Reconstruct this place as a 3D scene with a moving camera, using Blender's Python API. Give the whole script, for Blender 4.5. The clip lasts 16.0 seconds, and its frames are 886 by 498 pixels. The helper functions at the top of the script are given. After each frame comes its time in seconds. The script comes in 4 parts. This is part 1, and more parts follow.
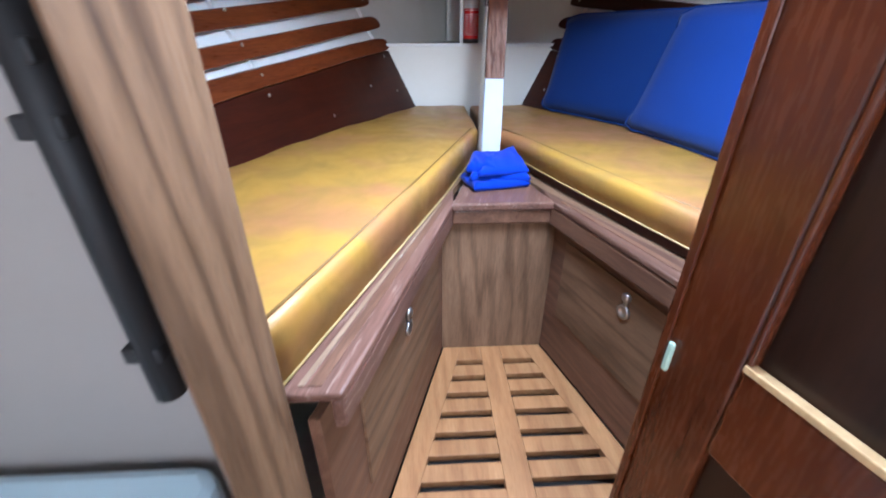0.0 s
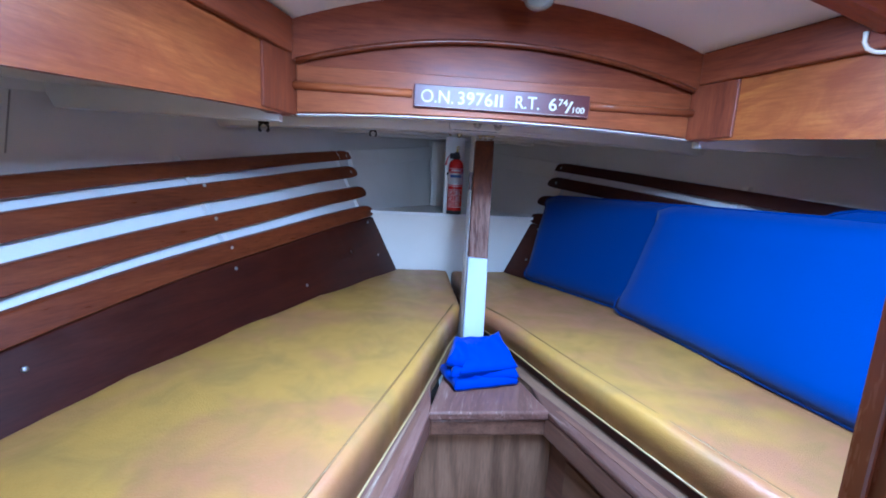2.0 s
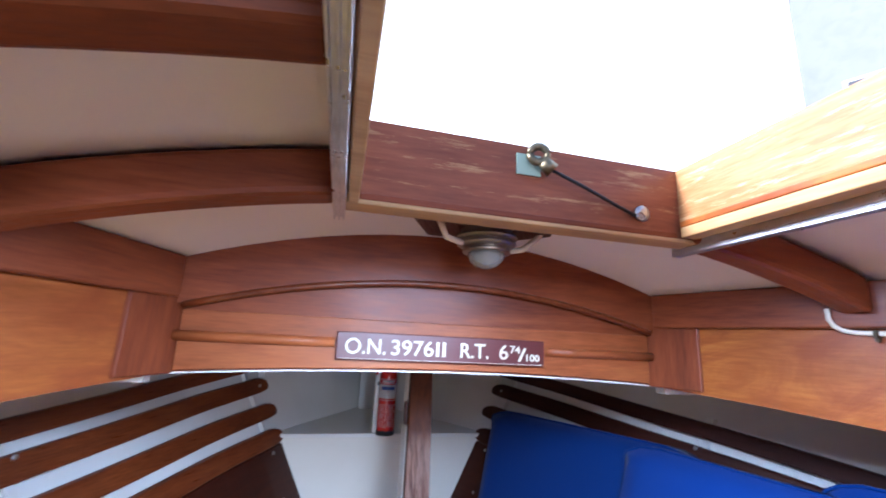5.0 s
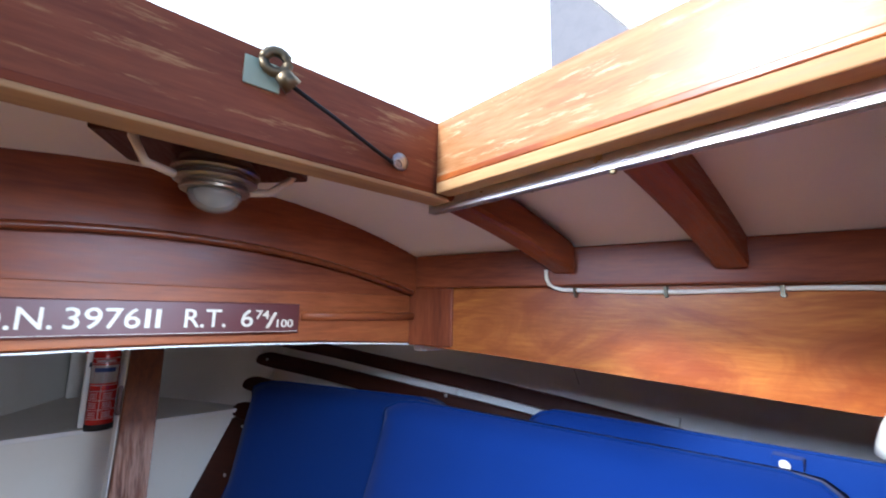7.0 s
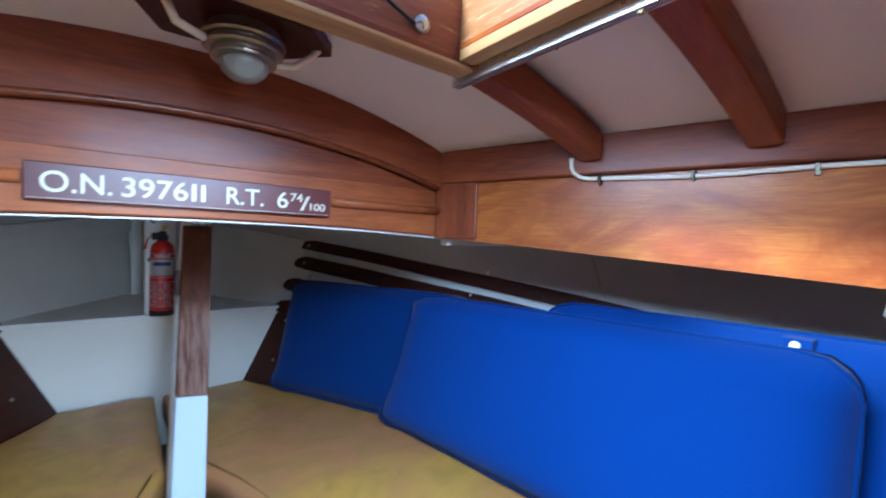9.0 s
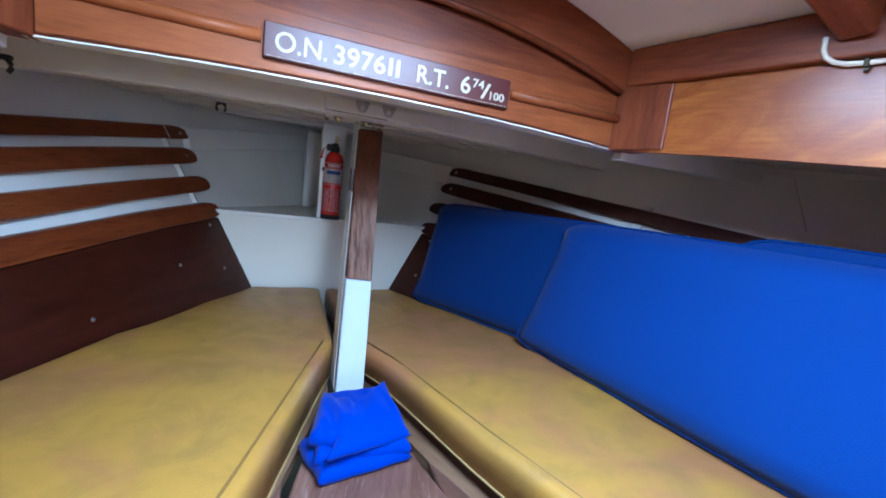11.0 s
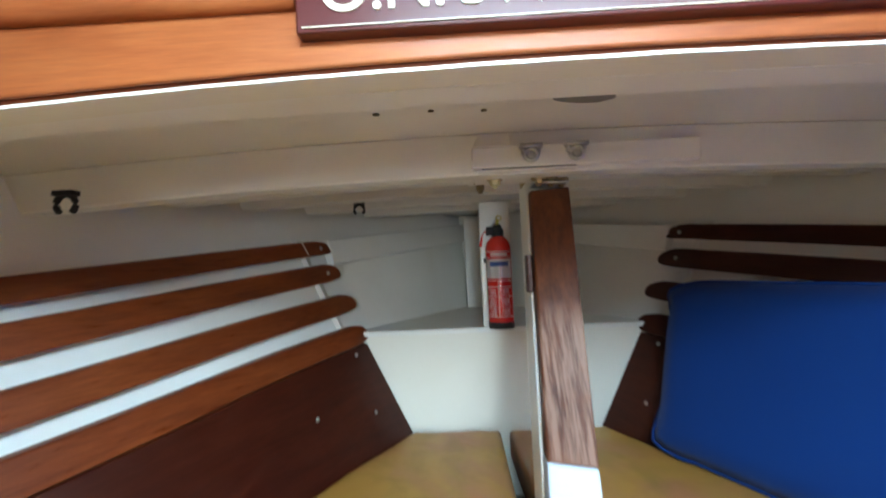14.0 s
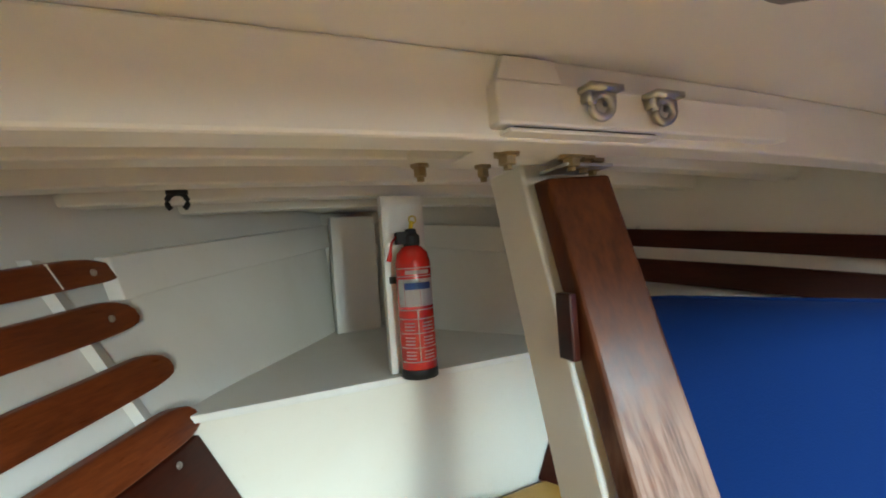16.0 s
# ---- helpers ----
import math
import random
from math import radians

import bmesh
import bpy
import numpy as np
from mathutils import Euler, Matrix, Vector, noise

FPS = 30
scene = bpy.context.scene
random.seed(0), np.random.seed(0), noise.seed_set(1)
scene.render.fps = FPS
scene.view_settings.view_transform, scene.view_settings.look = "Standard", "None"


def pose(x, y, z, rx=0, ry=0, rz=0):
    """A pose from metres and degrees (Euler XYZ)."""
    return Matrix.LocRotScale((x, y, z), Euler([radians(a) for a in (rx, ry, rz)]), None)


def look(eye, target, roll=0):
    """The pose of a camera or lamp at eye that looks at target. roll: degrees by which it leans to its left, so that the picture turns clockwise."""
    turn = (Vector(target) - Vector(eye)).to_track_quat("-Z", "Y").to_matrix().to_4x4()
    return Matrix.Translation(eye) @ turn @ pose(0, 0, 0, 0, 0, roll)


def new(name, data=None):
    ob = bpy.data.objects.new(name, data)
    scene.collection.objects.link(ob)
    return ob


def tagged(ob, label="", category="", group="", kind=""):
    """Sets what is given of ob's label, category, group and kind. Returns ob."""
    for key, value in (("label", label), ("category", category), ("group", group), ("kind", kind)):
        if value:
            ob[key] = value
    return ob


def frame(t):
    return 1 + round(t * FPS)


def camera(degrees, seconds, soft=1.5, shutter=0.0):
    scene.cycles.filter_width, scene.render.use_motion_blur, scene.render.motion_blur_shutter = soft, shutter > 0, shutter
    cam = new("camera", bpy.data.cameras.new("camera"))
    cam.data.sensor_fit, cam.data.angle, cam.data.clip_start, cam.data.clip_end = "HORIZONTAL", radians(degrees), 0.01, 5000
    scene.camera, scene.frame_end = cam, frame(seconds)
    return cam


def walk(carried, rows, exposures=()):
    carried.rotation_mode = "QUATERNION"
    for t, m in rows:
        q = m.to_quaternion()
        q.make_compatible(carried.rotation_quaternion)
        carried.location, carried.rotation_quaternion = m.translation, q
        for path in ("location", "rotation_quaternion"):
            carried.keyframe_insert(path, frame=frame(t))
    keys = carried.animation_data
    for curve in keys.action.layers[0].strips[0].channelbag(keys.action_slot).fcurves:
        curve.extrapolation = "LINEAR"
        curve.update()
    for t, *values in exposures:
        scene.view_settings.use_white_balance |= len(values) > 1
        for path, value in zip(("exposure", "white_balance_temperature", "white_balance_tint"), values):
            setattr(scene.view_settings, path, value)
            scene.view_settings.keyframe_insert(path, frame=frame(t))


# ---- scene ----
cam = camera(94.9, 16.0, soft=1.8, shutter=0.4)
METRES, EYE, TILT, LEAN, TURN, SIDE = 2.2, 0.966, -28.0, 0.0, -2.8, -0.26
ROWS = [
    (0.0, 0.0, 0.0, 0.0, -0.0, -0.0, -0.0),
    (0.5, -0.0034, 0.0545, 0.0231, -2.43, 4.23, 2.25),
    (1.0, -0.0092, 0.06, 0.0525, -1.6, 10.09, 0.3),
    (1.5, -0.0051, 0.056, 0.0786, -3.25, 16.13, -1.98),
    (2.0, -0.0005, 0.0546, 0.0929, -3.23, 18.44, -1.63),
    (2.5, -0.0071, 0.0586, 0.1033, -1.5, 19.65, -3.66),
    (3.0, -0.017, 0.0552, 0.1288, 2.85, 25.14, -6.94),
    (5.5, 0.0143, 0.105, 0.2537, -17.85, 40.75, 7.06),
    (6.0, 0.031, 0.1135, 0.2605, -25.37, 39.11, 11.17),
    (6.5, 0.0436, 0.1159, 0.2604, -31.79, 35.6, 14.53),
    (7.0, 0.0534, 0.1209, 0.2547, -36.37, 30.74, 16.4),
    (7.5, 0.0597, 0.1229, 0.2495, -38.82, 26.91, 17.38),
    (8.0, 0.0634, 0.1261, 0.2426, -39.23, 24.34, 17.36),
    (8.5, 0.0612, 0.1278, 0.2308, -37.83, 22.43, 16.63),
    (9.0, 0.0529, 0.1313, 0.2116, -32.78, 21.86, 14.1),
    (9.5, 0.0391, 0.1318, 0.194, -25.0, 21.44, 9.8),
    (12.0, 0.01, 0.2336, 0.1656, -16.75, 16.38, 2.48),
    (12.5, 0.0051, 0.2521, 0.1847, -13.65, 15.25, 4.89),
    (13.0, 0.0084, 0.3087, 0.2238, -10.41, 16.22, 6.38),
    (13.5, 0.0199, 0.3622, 0.2744, -1.55, 20.95, 2.92),
    (14.0, 0.0323, 0.4013, 0.2888, 5.26, 30.47, 0.03),
    (14.2, 0.0255, 0.4385, 0.303, 6.0, 34.2, 0.03),
    (14.5, 0.0162, 0.4931, 0.3278, 5.86, 32.83, 0.06),
    (15.0, 0.0161, 0.5314, 0.3762, -3.52, 35.21, 9.54),
    (15.5, -0.0052, 0.5506, 0.4002, -10.82, 30.24, 14.22),
    (16.0, -0.0412, 0.5539, 0.4043, -15.43, 27.61, 12.75),
]
EXPOSURES = [(0.0, 1.5, 5600, 15), (0.5, 1.35, 5000, 15), (1.5, 1.2, 4400, 14), (2.5, 1.2, 4500, 14), (3.0, 1.3, 5000, 19), (5.5, 1.3, 5300, 18), (6.5, 0.85, 5500, 18), (8.0, 0.65, 5500, 12), (9.0, 0.90, 4900, 6), (9.5, 1.0, 5100, 8),
             (12.0, 1.20, 4800, 4), (13.0, 1.40, 4700, -1), (13.5, 1.45, 5300, 0), (14.5, 1.95, 6100, -5), (15.5, 1.95, 6800, -2), (16.0, 2.1, 6300, -6)]
walk(cam, [(t, pose(SIDE, 0, EYE, TILT, LEAN, TURN) @ pose(METRES * x, METRES * y, METRES * z, 90 + pitch, roll, yaw)) for t, x, y, z, yaw, pitch, roll in ROWS], EXPOSURES)

# ---- world and light ----
world = bpy.data.worlds.new("sky")
scene.world = world
world.use_nodes = True
wn = world.node_tree.nodes
sky = wn.new("ShaderNodeTexSky")
sky.sky_type, sky.sun_disc, sky.sun_elevation, sky.sun_rotation = "NISHITA", False, radians(26.4), radians(276)
wn["Background"].inputs["Strength"].default_value = 0.15
world.node_tree.links.new(sky.outputs[0], wn["Background"].inputs[0])
sun = new("sun", bpy.data.lights.new("sun", "SUN"))
sun.data.energy, sun.data.angle, sun.data.color = 5.0, radians(9), (1.0, 0.92, 0.80)
sun.matrix_basis = look((-2.9, 0.95, 2.08), (0, 0.64, 0.63))


def sky_area(name, eye, target, sx, sy, watts, color):
    lamp = new(name, bpy.data.lights.new(name, "AREA"))
    lamp.data.shape, lamp.data.size, lamp.data.size_y, lamp.data.energy, lamp.data.color = "RECTANGLE", sx, sy, watts, color
    lamp.matrix_basis = look(eye, target)
    return lamp


sky_area("hatch_daylight", (0.025, 0.635, 1.500), (0.025, 0.64, 0.0), 0.47, 0.60, 20.0, (0.70, 0.85, 1.0))
# added lamp for daylight from an unseen, assumed companionway astern
sky_area("companionway_daylight", (0.04, -1.75, 1.30), (-0.12, 0.5, 1.0), 0.38, 0.9, 15.0, (0.92, 0.97, 1.0))

# ---- materials ----
def mat(name, rough=0.5, metal=0.0, coat=0.0):
    m = bpy.data.materials.new(name)
    m.use_nodes = True
    b = m.node_tree.nodes["Principled BSDF"]
    b.inputs["Roughness"].default_value, b.inputs["Metallic"].default_value = rough, metal
    b.inputs["Coat Weight"].default_value, b.inputs["Coat Roughness"].default_value = coat, 0.22
    return m, m.node_tree.nodes, m.node_tree.links, b


def coords(n, l, scale, turn=0.0):
    tc, mp = n.new("ShaderNodeTexCoord"), n.new("ShaderNodeMapping")
    mp.vector_type = "TEXTURE"
    mp.inputs["Rotation"].default_value = (0, 0, radians(turn))
    mp.inputs["Scale"].default_value = scale
    add, rnd = n.new("ShaderNodeVectorMath"), n.new("ShaderNodeObjectInfo")
    l.new(tc.outputs["Object"], add.inputs[0])
    l.new(rnd.outputs["Random"], add.inputs[1])
    l.new(add.outputs[0], mp.inputs["Vector"])
    return mp.outputs[0]


def noise_node(n, l, vec, scale, detail=4.0, rough=0.55, warp=0.0):
    t = n.new("ShaderNodeTexNoise")
    t.inputs["Scale"].default_value, t.inputs["Detail"].default_value = scale, detail
    t.inputs["Roughness"].default_value, t.inputs["Distortion"].default_value = rough, warp
    l.new(vec, t.inputs["Vector"])
    return t.outputs["Fac"]


def ramp(n, l, fac, stops):
    r = n.new("ShaderNodeValToRGB")
    while len(r.color_ramp.elements) < len(stops):
        r.color_ramp.elements.new(0.5)
    for e, (p, c) in zip(r.color_ramp.elements, stops):
        e.position, e.color = p, (*c, 1) if len(c) == 3 else (c[0], c[0], c[0], 1)
    l.new(fac, r.inputs[0])
    return r.outputs[0]


def mix(n, l, fac, a, b, kind="MIX"):
    m = n.new("ShaderNodeMix")
    m.data_type, m.blend_type = "RGBA", kind
    for sock, v in ((m.inputs[0], fac), (m.inputs[6], a), (m.inputs[7], b)):
        if hasattr(v, "node"):
            l.new(v, sock)
        else:
            sock.default_value = v if isinstance(v, float) else (*v, 1)
    return m.outputs[2]


def bump(n, l, b, height, strength, dist=0.002):
    k = n.new("ShaderNodeBump")
    k.inputs["Strength"].default_value, k.inputs["Distance"].default_value = strength, dist
    l.new(height, k.inputs["Height"])
    l.new(k.outputs[0], b.inputs["Normal"])


def wood(name, dark, mid, light, axis="x", turn=0.0, rough=0.45, coat=0.08, wear=None, grain=1.0, figure=0.0, mottle=None):
    """Timber with its grain along one axis, turned about the vertical; figure: wavy growth lines, mottle: the colour of old varnish blotches."""
    m, n, l, b = mat(name, rough, 0, coat)
    long, thin = 0.5 * grain, 0.05 * grain
    v = coords(n, l, [long if a == axis else thin for a in "xyz"], turn)
    rings = noise_node(n, l, v, 1.3, 5, 0.6, 0.6)
    fine = noise_node(n, l, v, 9, 3, 0.6)
    col = ramp(n, l, rings, [(0.28, dark), (0.5, mid), (0.72, light)])
    col = mix(n, l, 0.35, col, ramp(n, l, fine, [(0.3, dark), (0.7, light)]))
    broad = noise_node(n, l, coords(n, l, (0.35, 0.35, 0.35)), 1.2, 2)
    col = mix(n, l, 0.5, col, ramp(n, l, broad, [(0.3, (0.55,)), (0.7, (1.0,))]), "MULTIPLY")
    if figure:
        w = n.new("ShaderNodeTexWave")
        w.wave_type, w.bands_direction = "BANDS", "DIAGONAL"
        for key, value in (("Scale", 0.42), ("Distortion", 14.0), ("Detail", 4.0), ("Detail Scale", 0.7), ("Detail Roughness", 0.6)):
            w.inputs[key].default_value = value
        l.new(v, w.inputs["Vector"])
        col = mix(n, l, figure, col, ramp(n, l, w.outputs["Fac"], [(0.0, dark), (0.22, mid), (0.8, light)]))
        col = mix(n, l, figure * 0.8, col, ramp(n, l, noise_node(n, l, v, 16, 2, 0.5), [(0.34, (0.5,)), (0.48, (1.0,))]), "MULTIPLY")
    if mottle:
        blot = noise_node(n, l, coords(n, l, (0.30, 0.30, 0.16), turn), 1.5, 6, 0.62, 1.2)
        col = mix(n, l, ramp(n, l, blot, [(0.40, (0.0,)), (0.62, (0.80,))]), col, mottle)
    if wear:
        spots = noise_node(n, l, v, 3.5, 6, 0.75)
        mask = ramp(n, l, spots, [(0.56, (0.0,)), (0.68, (1.0,))])
        col = mix(n, l, mask, col, wear)
    l.new(col, b.inputs["Base Color"])
    b.inputs["Specular IOR Level"].default_value = 0.26
    l.new(ramp(n, l, fine, [(0.3, (rough * 0.8,)), (0.7, (min(1, rough * 1.3),))]), b.inputs["Roughness"])
    bump(n, l, b, fine, 0.15)
    return m


def paint(name, color, stain, rough=0.45, amount=0.5, coat=0.0, relief=0.12):
    m, n, l, b = mat(name, rough, 0, coat)
    v = coords(n, l, (1, 1, 1))
    big, small = noise_node(n, l, v, 2.2, 4, 0.6, 0.6), noise_node(n, l, v, 55, 4)
    col = mix(n, l, ramp(n, l, big, [(0.42, (0.0,)), (0.78, (amount,))]), color, stain)
    col = mix(n, l, ramp(n, l, small, [(0.62, (0.0,)), (0.8, (amount * 0.6,))]), col, stain)
    l.new(col, b.inputs["Base Color"])
    bump(n, l, b, small, relief)
    return m


def metal(name, color, rough):
    m, n, l, b = mat(name, rough, 1.0)
    v = coords(n, l, (1, 1, 1))
    f = noise_node(n, l, v, 40, 4)
    l.new(mix(n, l, f, color, [c * 0.55 for c in color]), b.inputs["Base Color"])
    l.new(ramp(n, l, f, [(0.3, (rough,)), (0.7, (min(1, rough + 0.2),))]), b.inputs["Roughness"])
    return m


def fabric(name, a, c, weave=420):
    m, n, l, b = mat(name, 0.85)
    v = coords(n, l, (1, 1, 1))
    big, fine = noise_node(n, l, v, 3.5, 4, 0.6, 0.4), noise_node(n, l, v, weave, 2)
    l.new(mix(n, l, big, a, c), b.inputs["Base Color"])
    b.inputs["Sheen Weight"].default_value, b.inputs["Specular IOR Level"].default_value = 0.08, 0.2
    h = mix(n, l, 0.35, fine, noise_node(n, l, v, 14, 3))
    bump(n, l, b, h, 0.3, 0.003)
    return m


def vinyl(name):
    m, n, l, b = mat(name, 0.38)
    v = coords(n, l, (1, 1, 1))
    big, mid, fine = noise_node(n, l, v, 2.6, 4, 0.6, 0.8), noise_node(n, l, v, 9, 5, 0.65, 0.5), noise_node(n, l, v, 300, 2)
    col = mix(n, l, ramp(n, l, big, [(0.44, (0.0,)), (0.60, (1.0,))]), (0.40, 0.215, 0.036), (0.36, 0.158, 0.058))
    col = mix(n, l, ramp(n, l, mid, [(0.45, (0.0,)), (0.70, (0.75,))]), col, (0.27, 0.158, 0.036))
    l.new(col, b.inputs["Base Color"])
    l.new(ramp(n, l, mid, [(0.3, (0.36,)), (0.7, (0.55,))]), b.inputs["Roughness"])
    bump(n, l, b, mix(n, l, 0.5, fine, noise_node(n, l, v, 5, 4, 0.5, 1.0)), 0.25, 0.008)
    return m


MAHOGANY = ((0.105, 0.020, 0.007), (0.205, 0.046, 0.014), (0.30, 0.080, 0.024))
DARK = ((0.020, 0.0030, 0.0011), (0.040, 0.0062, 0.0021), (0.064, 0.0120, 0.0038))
WALNUT = ((0.070, 0.036, 0.019), (0.165, 0.092, 0.049), (0.27, 0.158, 0.090))
OAK = ((0.24, 0.102, 0.038), (0.36, 0.163, 0.062), (0.46, 0.232, 0.095))
m_mah_x = wood("varnished_mahogany_across", *MAHOGANY, axis="x")
m_facing = wood("lighter_mahogany_facing", (0.15, 0.033, 0.009), (0.29, 0.074, 0.019), (0.40, 0.125, 0.034), axis="x")
m_mah_z = wood("varnished_mahogany_upright", *MAHOGANY, axis="z")
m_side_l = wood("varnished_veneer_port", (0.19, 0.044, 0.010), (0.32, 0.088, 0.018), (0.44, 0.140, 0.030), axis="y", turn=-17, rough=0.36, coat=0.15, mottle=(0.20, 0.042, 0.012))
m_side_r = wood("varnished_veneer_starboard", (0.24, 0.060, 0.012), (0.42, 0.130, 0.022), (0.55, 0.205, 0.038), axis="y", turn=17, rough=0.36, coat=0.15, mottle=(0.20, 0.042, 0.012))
m_carlin_l = wood("mahogany_carlin_port", *MAHOGANY, axis="y", turn=-17)
m_carlin_r = wood("mahogany_carlin_starboard", *MAHOGANY, axis="y", turn=17)
m_slat_l = wood("mahogany_slat_port", (0.072, 0.012, 0.003), (0.150, 0.031, 0.007), (0.225, 0.055, 0.012), axis="y", turn=-23, rough=0.34, coat=0.3)
m_dark = wood("dark_stained_board_port", *DARK, axis="y", turn=-23, rough=0.36, coat=0.08)
m_dark_r = wood("near_black_wood_starboard", *DARK, axis="y", turn=23, rough=0.42, coat=0.05)
m_walnut_l = wood("walnut_ply_port", *WALNUT, axis="y", turn=-17, rough=0.5, coat=0.05, figure=0.3)
m_walnut_r = wood("walnut_ply_starboard", *WALNUT, axis="y", turn=17, rough=0.5, coat=0.05, figure=0.3)
m_front_l = wood("reddish_ply_port", (0.070, 0.030, 0.018), (0.15, 0.072, 0.042), (0.24, 0.125, 0.075), axis="y", turn=-17, rough=0.45, coat=0.08)
m_front_r = wood("reddish_ply_starboard", (0.070, 0.030, 0.018), (0.15, 0.072, 0.042), (0.24, 0.125, 0.075), axis="y", turn=17, rough=0.45, coat=0.08)
m_walnut_z = wood("walnut_ply_upright", *WALNUT, axis="z", rough=0.5, coat=0.05, figure=0.3)
m_pale_z = wood("worn_teak_post", (0.056, 0.028, 0.014), (0.140, 0.074, 0.036), (0.215, 0.120, 0.062), axis="z", rough=0.5, coat=0.05, figure=0.5)
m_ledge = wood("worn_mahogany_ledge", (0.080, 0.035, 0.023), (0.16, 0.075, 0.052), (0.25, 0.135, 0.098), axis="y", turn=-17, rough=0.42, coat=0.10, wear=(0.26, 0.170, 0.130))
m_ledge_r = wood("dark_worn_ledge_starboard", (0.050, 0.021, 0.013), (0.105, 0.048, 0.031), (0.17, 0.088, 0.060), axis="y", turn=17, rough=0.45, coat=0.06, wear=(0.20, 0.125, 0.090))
m_worn_edge = wood("worn_pale_ledge_edge", (0.15, 0.085, 0.050), (0.26, 0.165, 0.100), (0.38, 0.275, 0.185), axis="y", turn=-17, rough=0.5, coat=0.05, wear=(0.50, 0.42, 0.32))
m_oak = wood("teak_sole", *OAK, axis="y", rough=0.5, coat=0.1, figure=0.25)
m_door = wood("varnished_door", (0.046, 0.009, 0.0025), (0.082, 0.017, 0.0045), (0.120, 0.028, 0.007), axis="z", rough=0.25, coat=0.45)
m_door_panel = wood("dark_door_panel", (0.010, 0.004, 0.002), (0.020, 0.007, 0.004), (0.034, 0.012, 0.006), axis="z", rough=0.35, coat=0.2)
m_post = wood("worn_mahogany_post", (0.034, 0.007, 0.003), (0.080, 0.020, 0.006), (0.140, 0.042, 0.011), axis="z", rough=0.48, coat=0.06)
def worn_foot(m):
    """Bare, streaked wood near the lower end of the post."""
    n, l = m.node_tree.nodes, m.node_tree.links
    b = n["Principled BSDF"]
    old = b.inputs["Base Color"].links[0].from_socket
    tc, sep = n.new("ShaderNodeTexCoord"), n.new("ShaderNodeSeparateXYZ")
    l.new(tc.outputs["Generated"], sep.inputs[0])
    streak = noise_node(n, l, coords(n, l, (0.010, 0.05, 0.55)), 1.0, 4, 0.6)
    low = ramp(n, l, sep.outputs["Z"], [(0.42, (1.0,)), (0.54, (0.0,))])
    k = mix(n, l, 1.0, low, ramp(n, l, streak, [(0.42, (0.06,)), (0.58, (0.68,))]), "MULTIPLY")
    l.new(mix(n, l, k, old, (0.26, 0.150, 0.105)), b.inputs["Base Color"])


worn_foot(m_post)
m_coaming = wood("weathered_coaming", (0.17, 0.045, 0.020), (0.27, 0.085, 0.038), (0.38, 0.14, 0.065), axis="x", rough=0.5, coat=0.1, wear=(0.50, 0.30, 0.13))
# side coamings: worn, lighter and more golden than the front one
m_coaming_y = wood("golden_worn_coaming", (0.26, 0.10, 0.032), (0.42, 0.20, 0.070), (0.54, 0.33, 0.15), axis="y", rough=0.45, coat=0.15, wear=(0.62, 0.46, 0.26), grain=0.6)
m_lip = wood("bare_hatch_lip", (0.34, 0.20, 0.09), (0.50, 0.32, 0.15), (0.62, 0.44, 0.23), axis="x", rough=0.6, coat=0.0)
m_lip_y = wood("bare_side_lip", (0.32, 0.17, 0.065), (0.48, 0.29, 0.12), (0.62, 0.44, 0.23), axis="y", rough=0.55, coat=0.0)
m_white = paint("white_gloss_paint", (0.76, 0.75, 0.70), (0.58, 0.53, 0.44), 0.35, 0.35)
m_cream = paint("cream_paint", (0.74, 0.71, 0.62), (0.60, 0.53, 0.40), 0.4, 0.35)
m_roof = paint("white_roof_lining", (0.83, 0.81, 0.77), (0.74, 0.69, 0.61), 0.6, 0.3)
m_grey = paint("grey_lining", (0.25, 0.225, 0.21), (0.19, 0.17, 0.16), 0.6, 0.4)
m_deck_mark = paint("grey_patch", (0.22, 0.22, 0.22), (0.12, 0.12, 0.12), 0.7, 0.8)
m_seam = paint("shaded_joint", (0.42, 0.41, 0.38), (0.34, 0.32, 0.30), 0.6, 0.3)
m_black = paint("black_rubber", (0.006, 0.006, 0.007), (0.014, 0.014, 0.014), 0.65, 0.4)
m_sign = paint("dark_red_sign", (0.085, 0.015, 0.013), (0.06, 0.011, 0.010), 0.35, 0.5)
m_letter = paint("cream_letters", (0.62, 0.56, 0.42), (0.46, 0.40, 0.29), 0.5, 0.4)
m_red = paint("red_enamel", (0.55, 0.020, 0.014), (0.36, 0.012, 0.010), 0.22, 0.4, coat=0.4, relief=0.02)
m_yellow = paint("yellow_plastic", (0.55, 0.42, 0.04), (0.40, 0.30, 0.03), 0.45, 0.3)
m_label = paint("white_label", (0.78, 0.78, 0.76), (0.62, 0.62, 0.62), 0.4, 0.3, relief=0.02)
m_blue_ink = paint("blue_print", (0.04, 0.10, 0.35), (0.03, 0.07, 0.25), 0.4, 0.3, relief=0.02)
m_brass = metal("aged_brass", (0.50, 0.40, 0.22), 0.35)
m_steel = metal("steel", (0.62, 0.62, 0.60), 0.28)
m_alloy = metal("bright_aluminium_track", (0.80, 0.81, 0.83), 0.25)
m_lampmetal = metal("dull_chromed_brass", (0.42, 0.38, 0.31), 0.3)
m_bronze = metal("dark_bronze", (0.20, 0.17, 0.11), 0.4)
m_verdigris = paint("green_corroded_plate", (0.32, 0.50, 0.42), (0.50, 0.42, 0.22), 0.6, 0.8)
m_wire = paint("cream_cable_sheath", (0.74, 0.66, 0.52), (0.6, 0.5, 0.38), 0.5, 0.3)
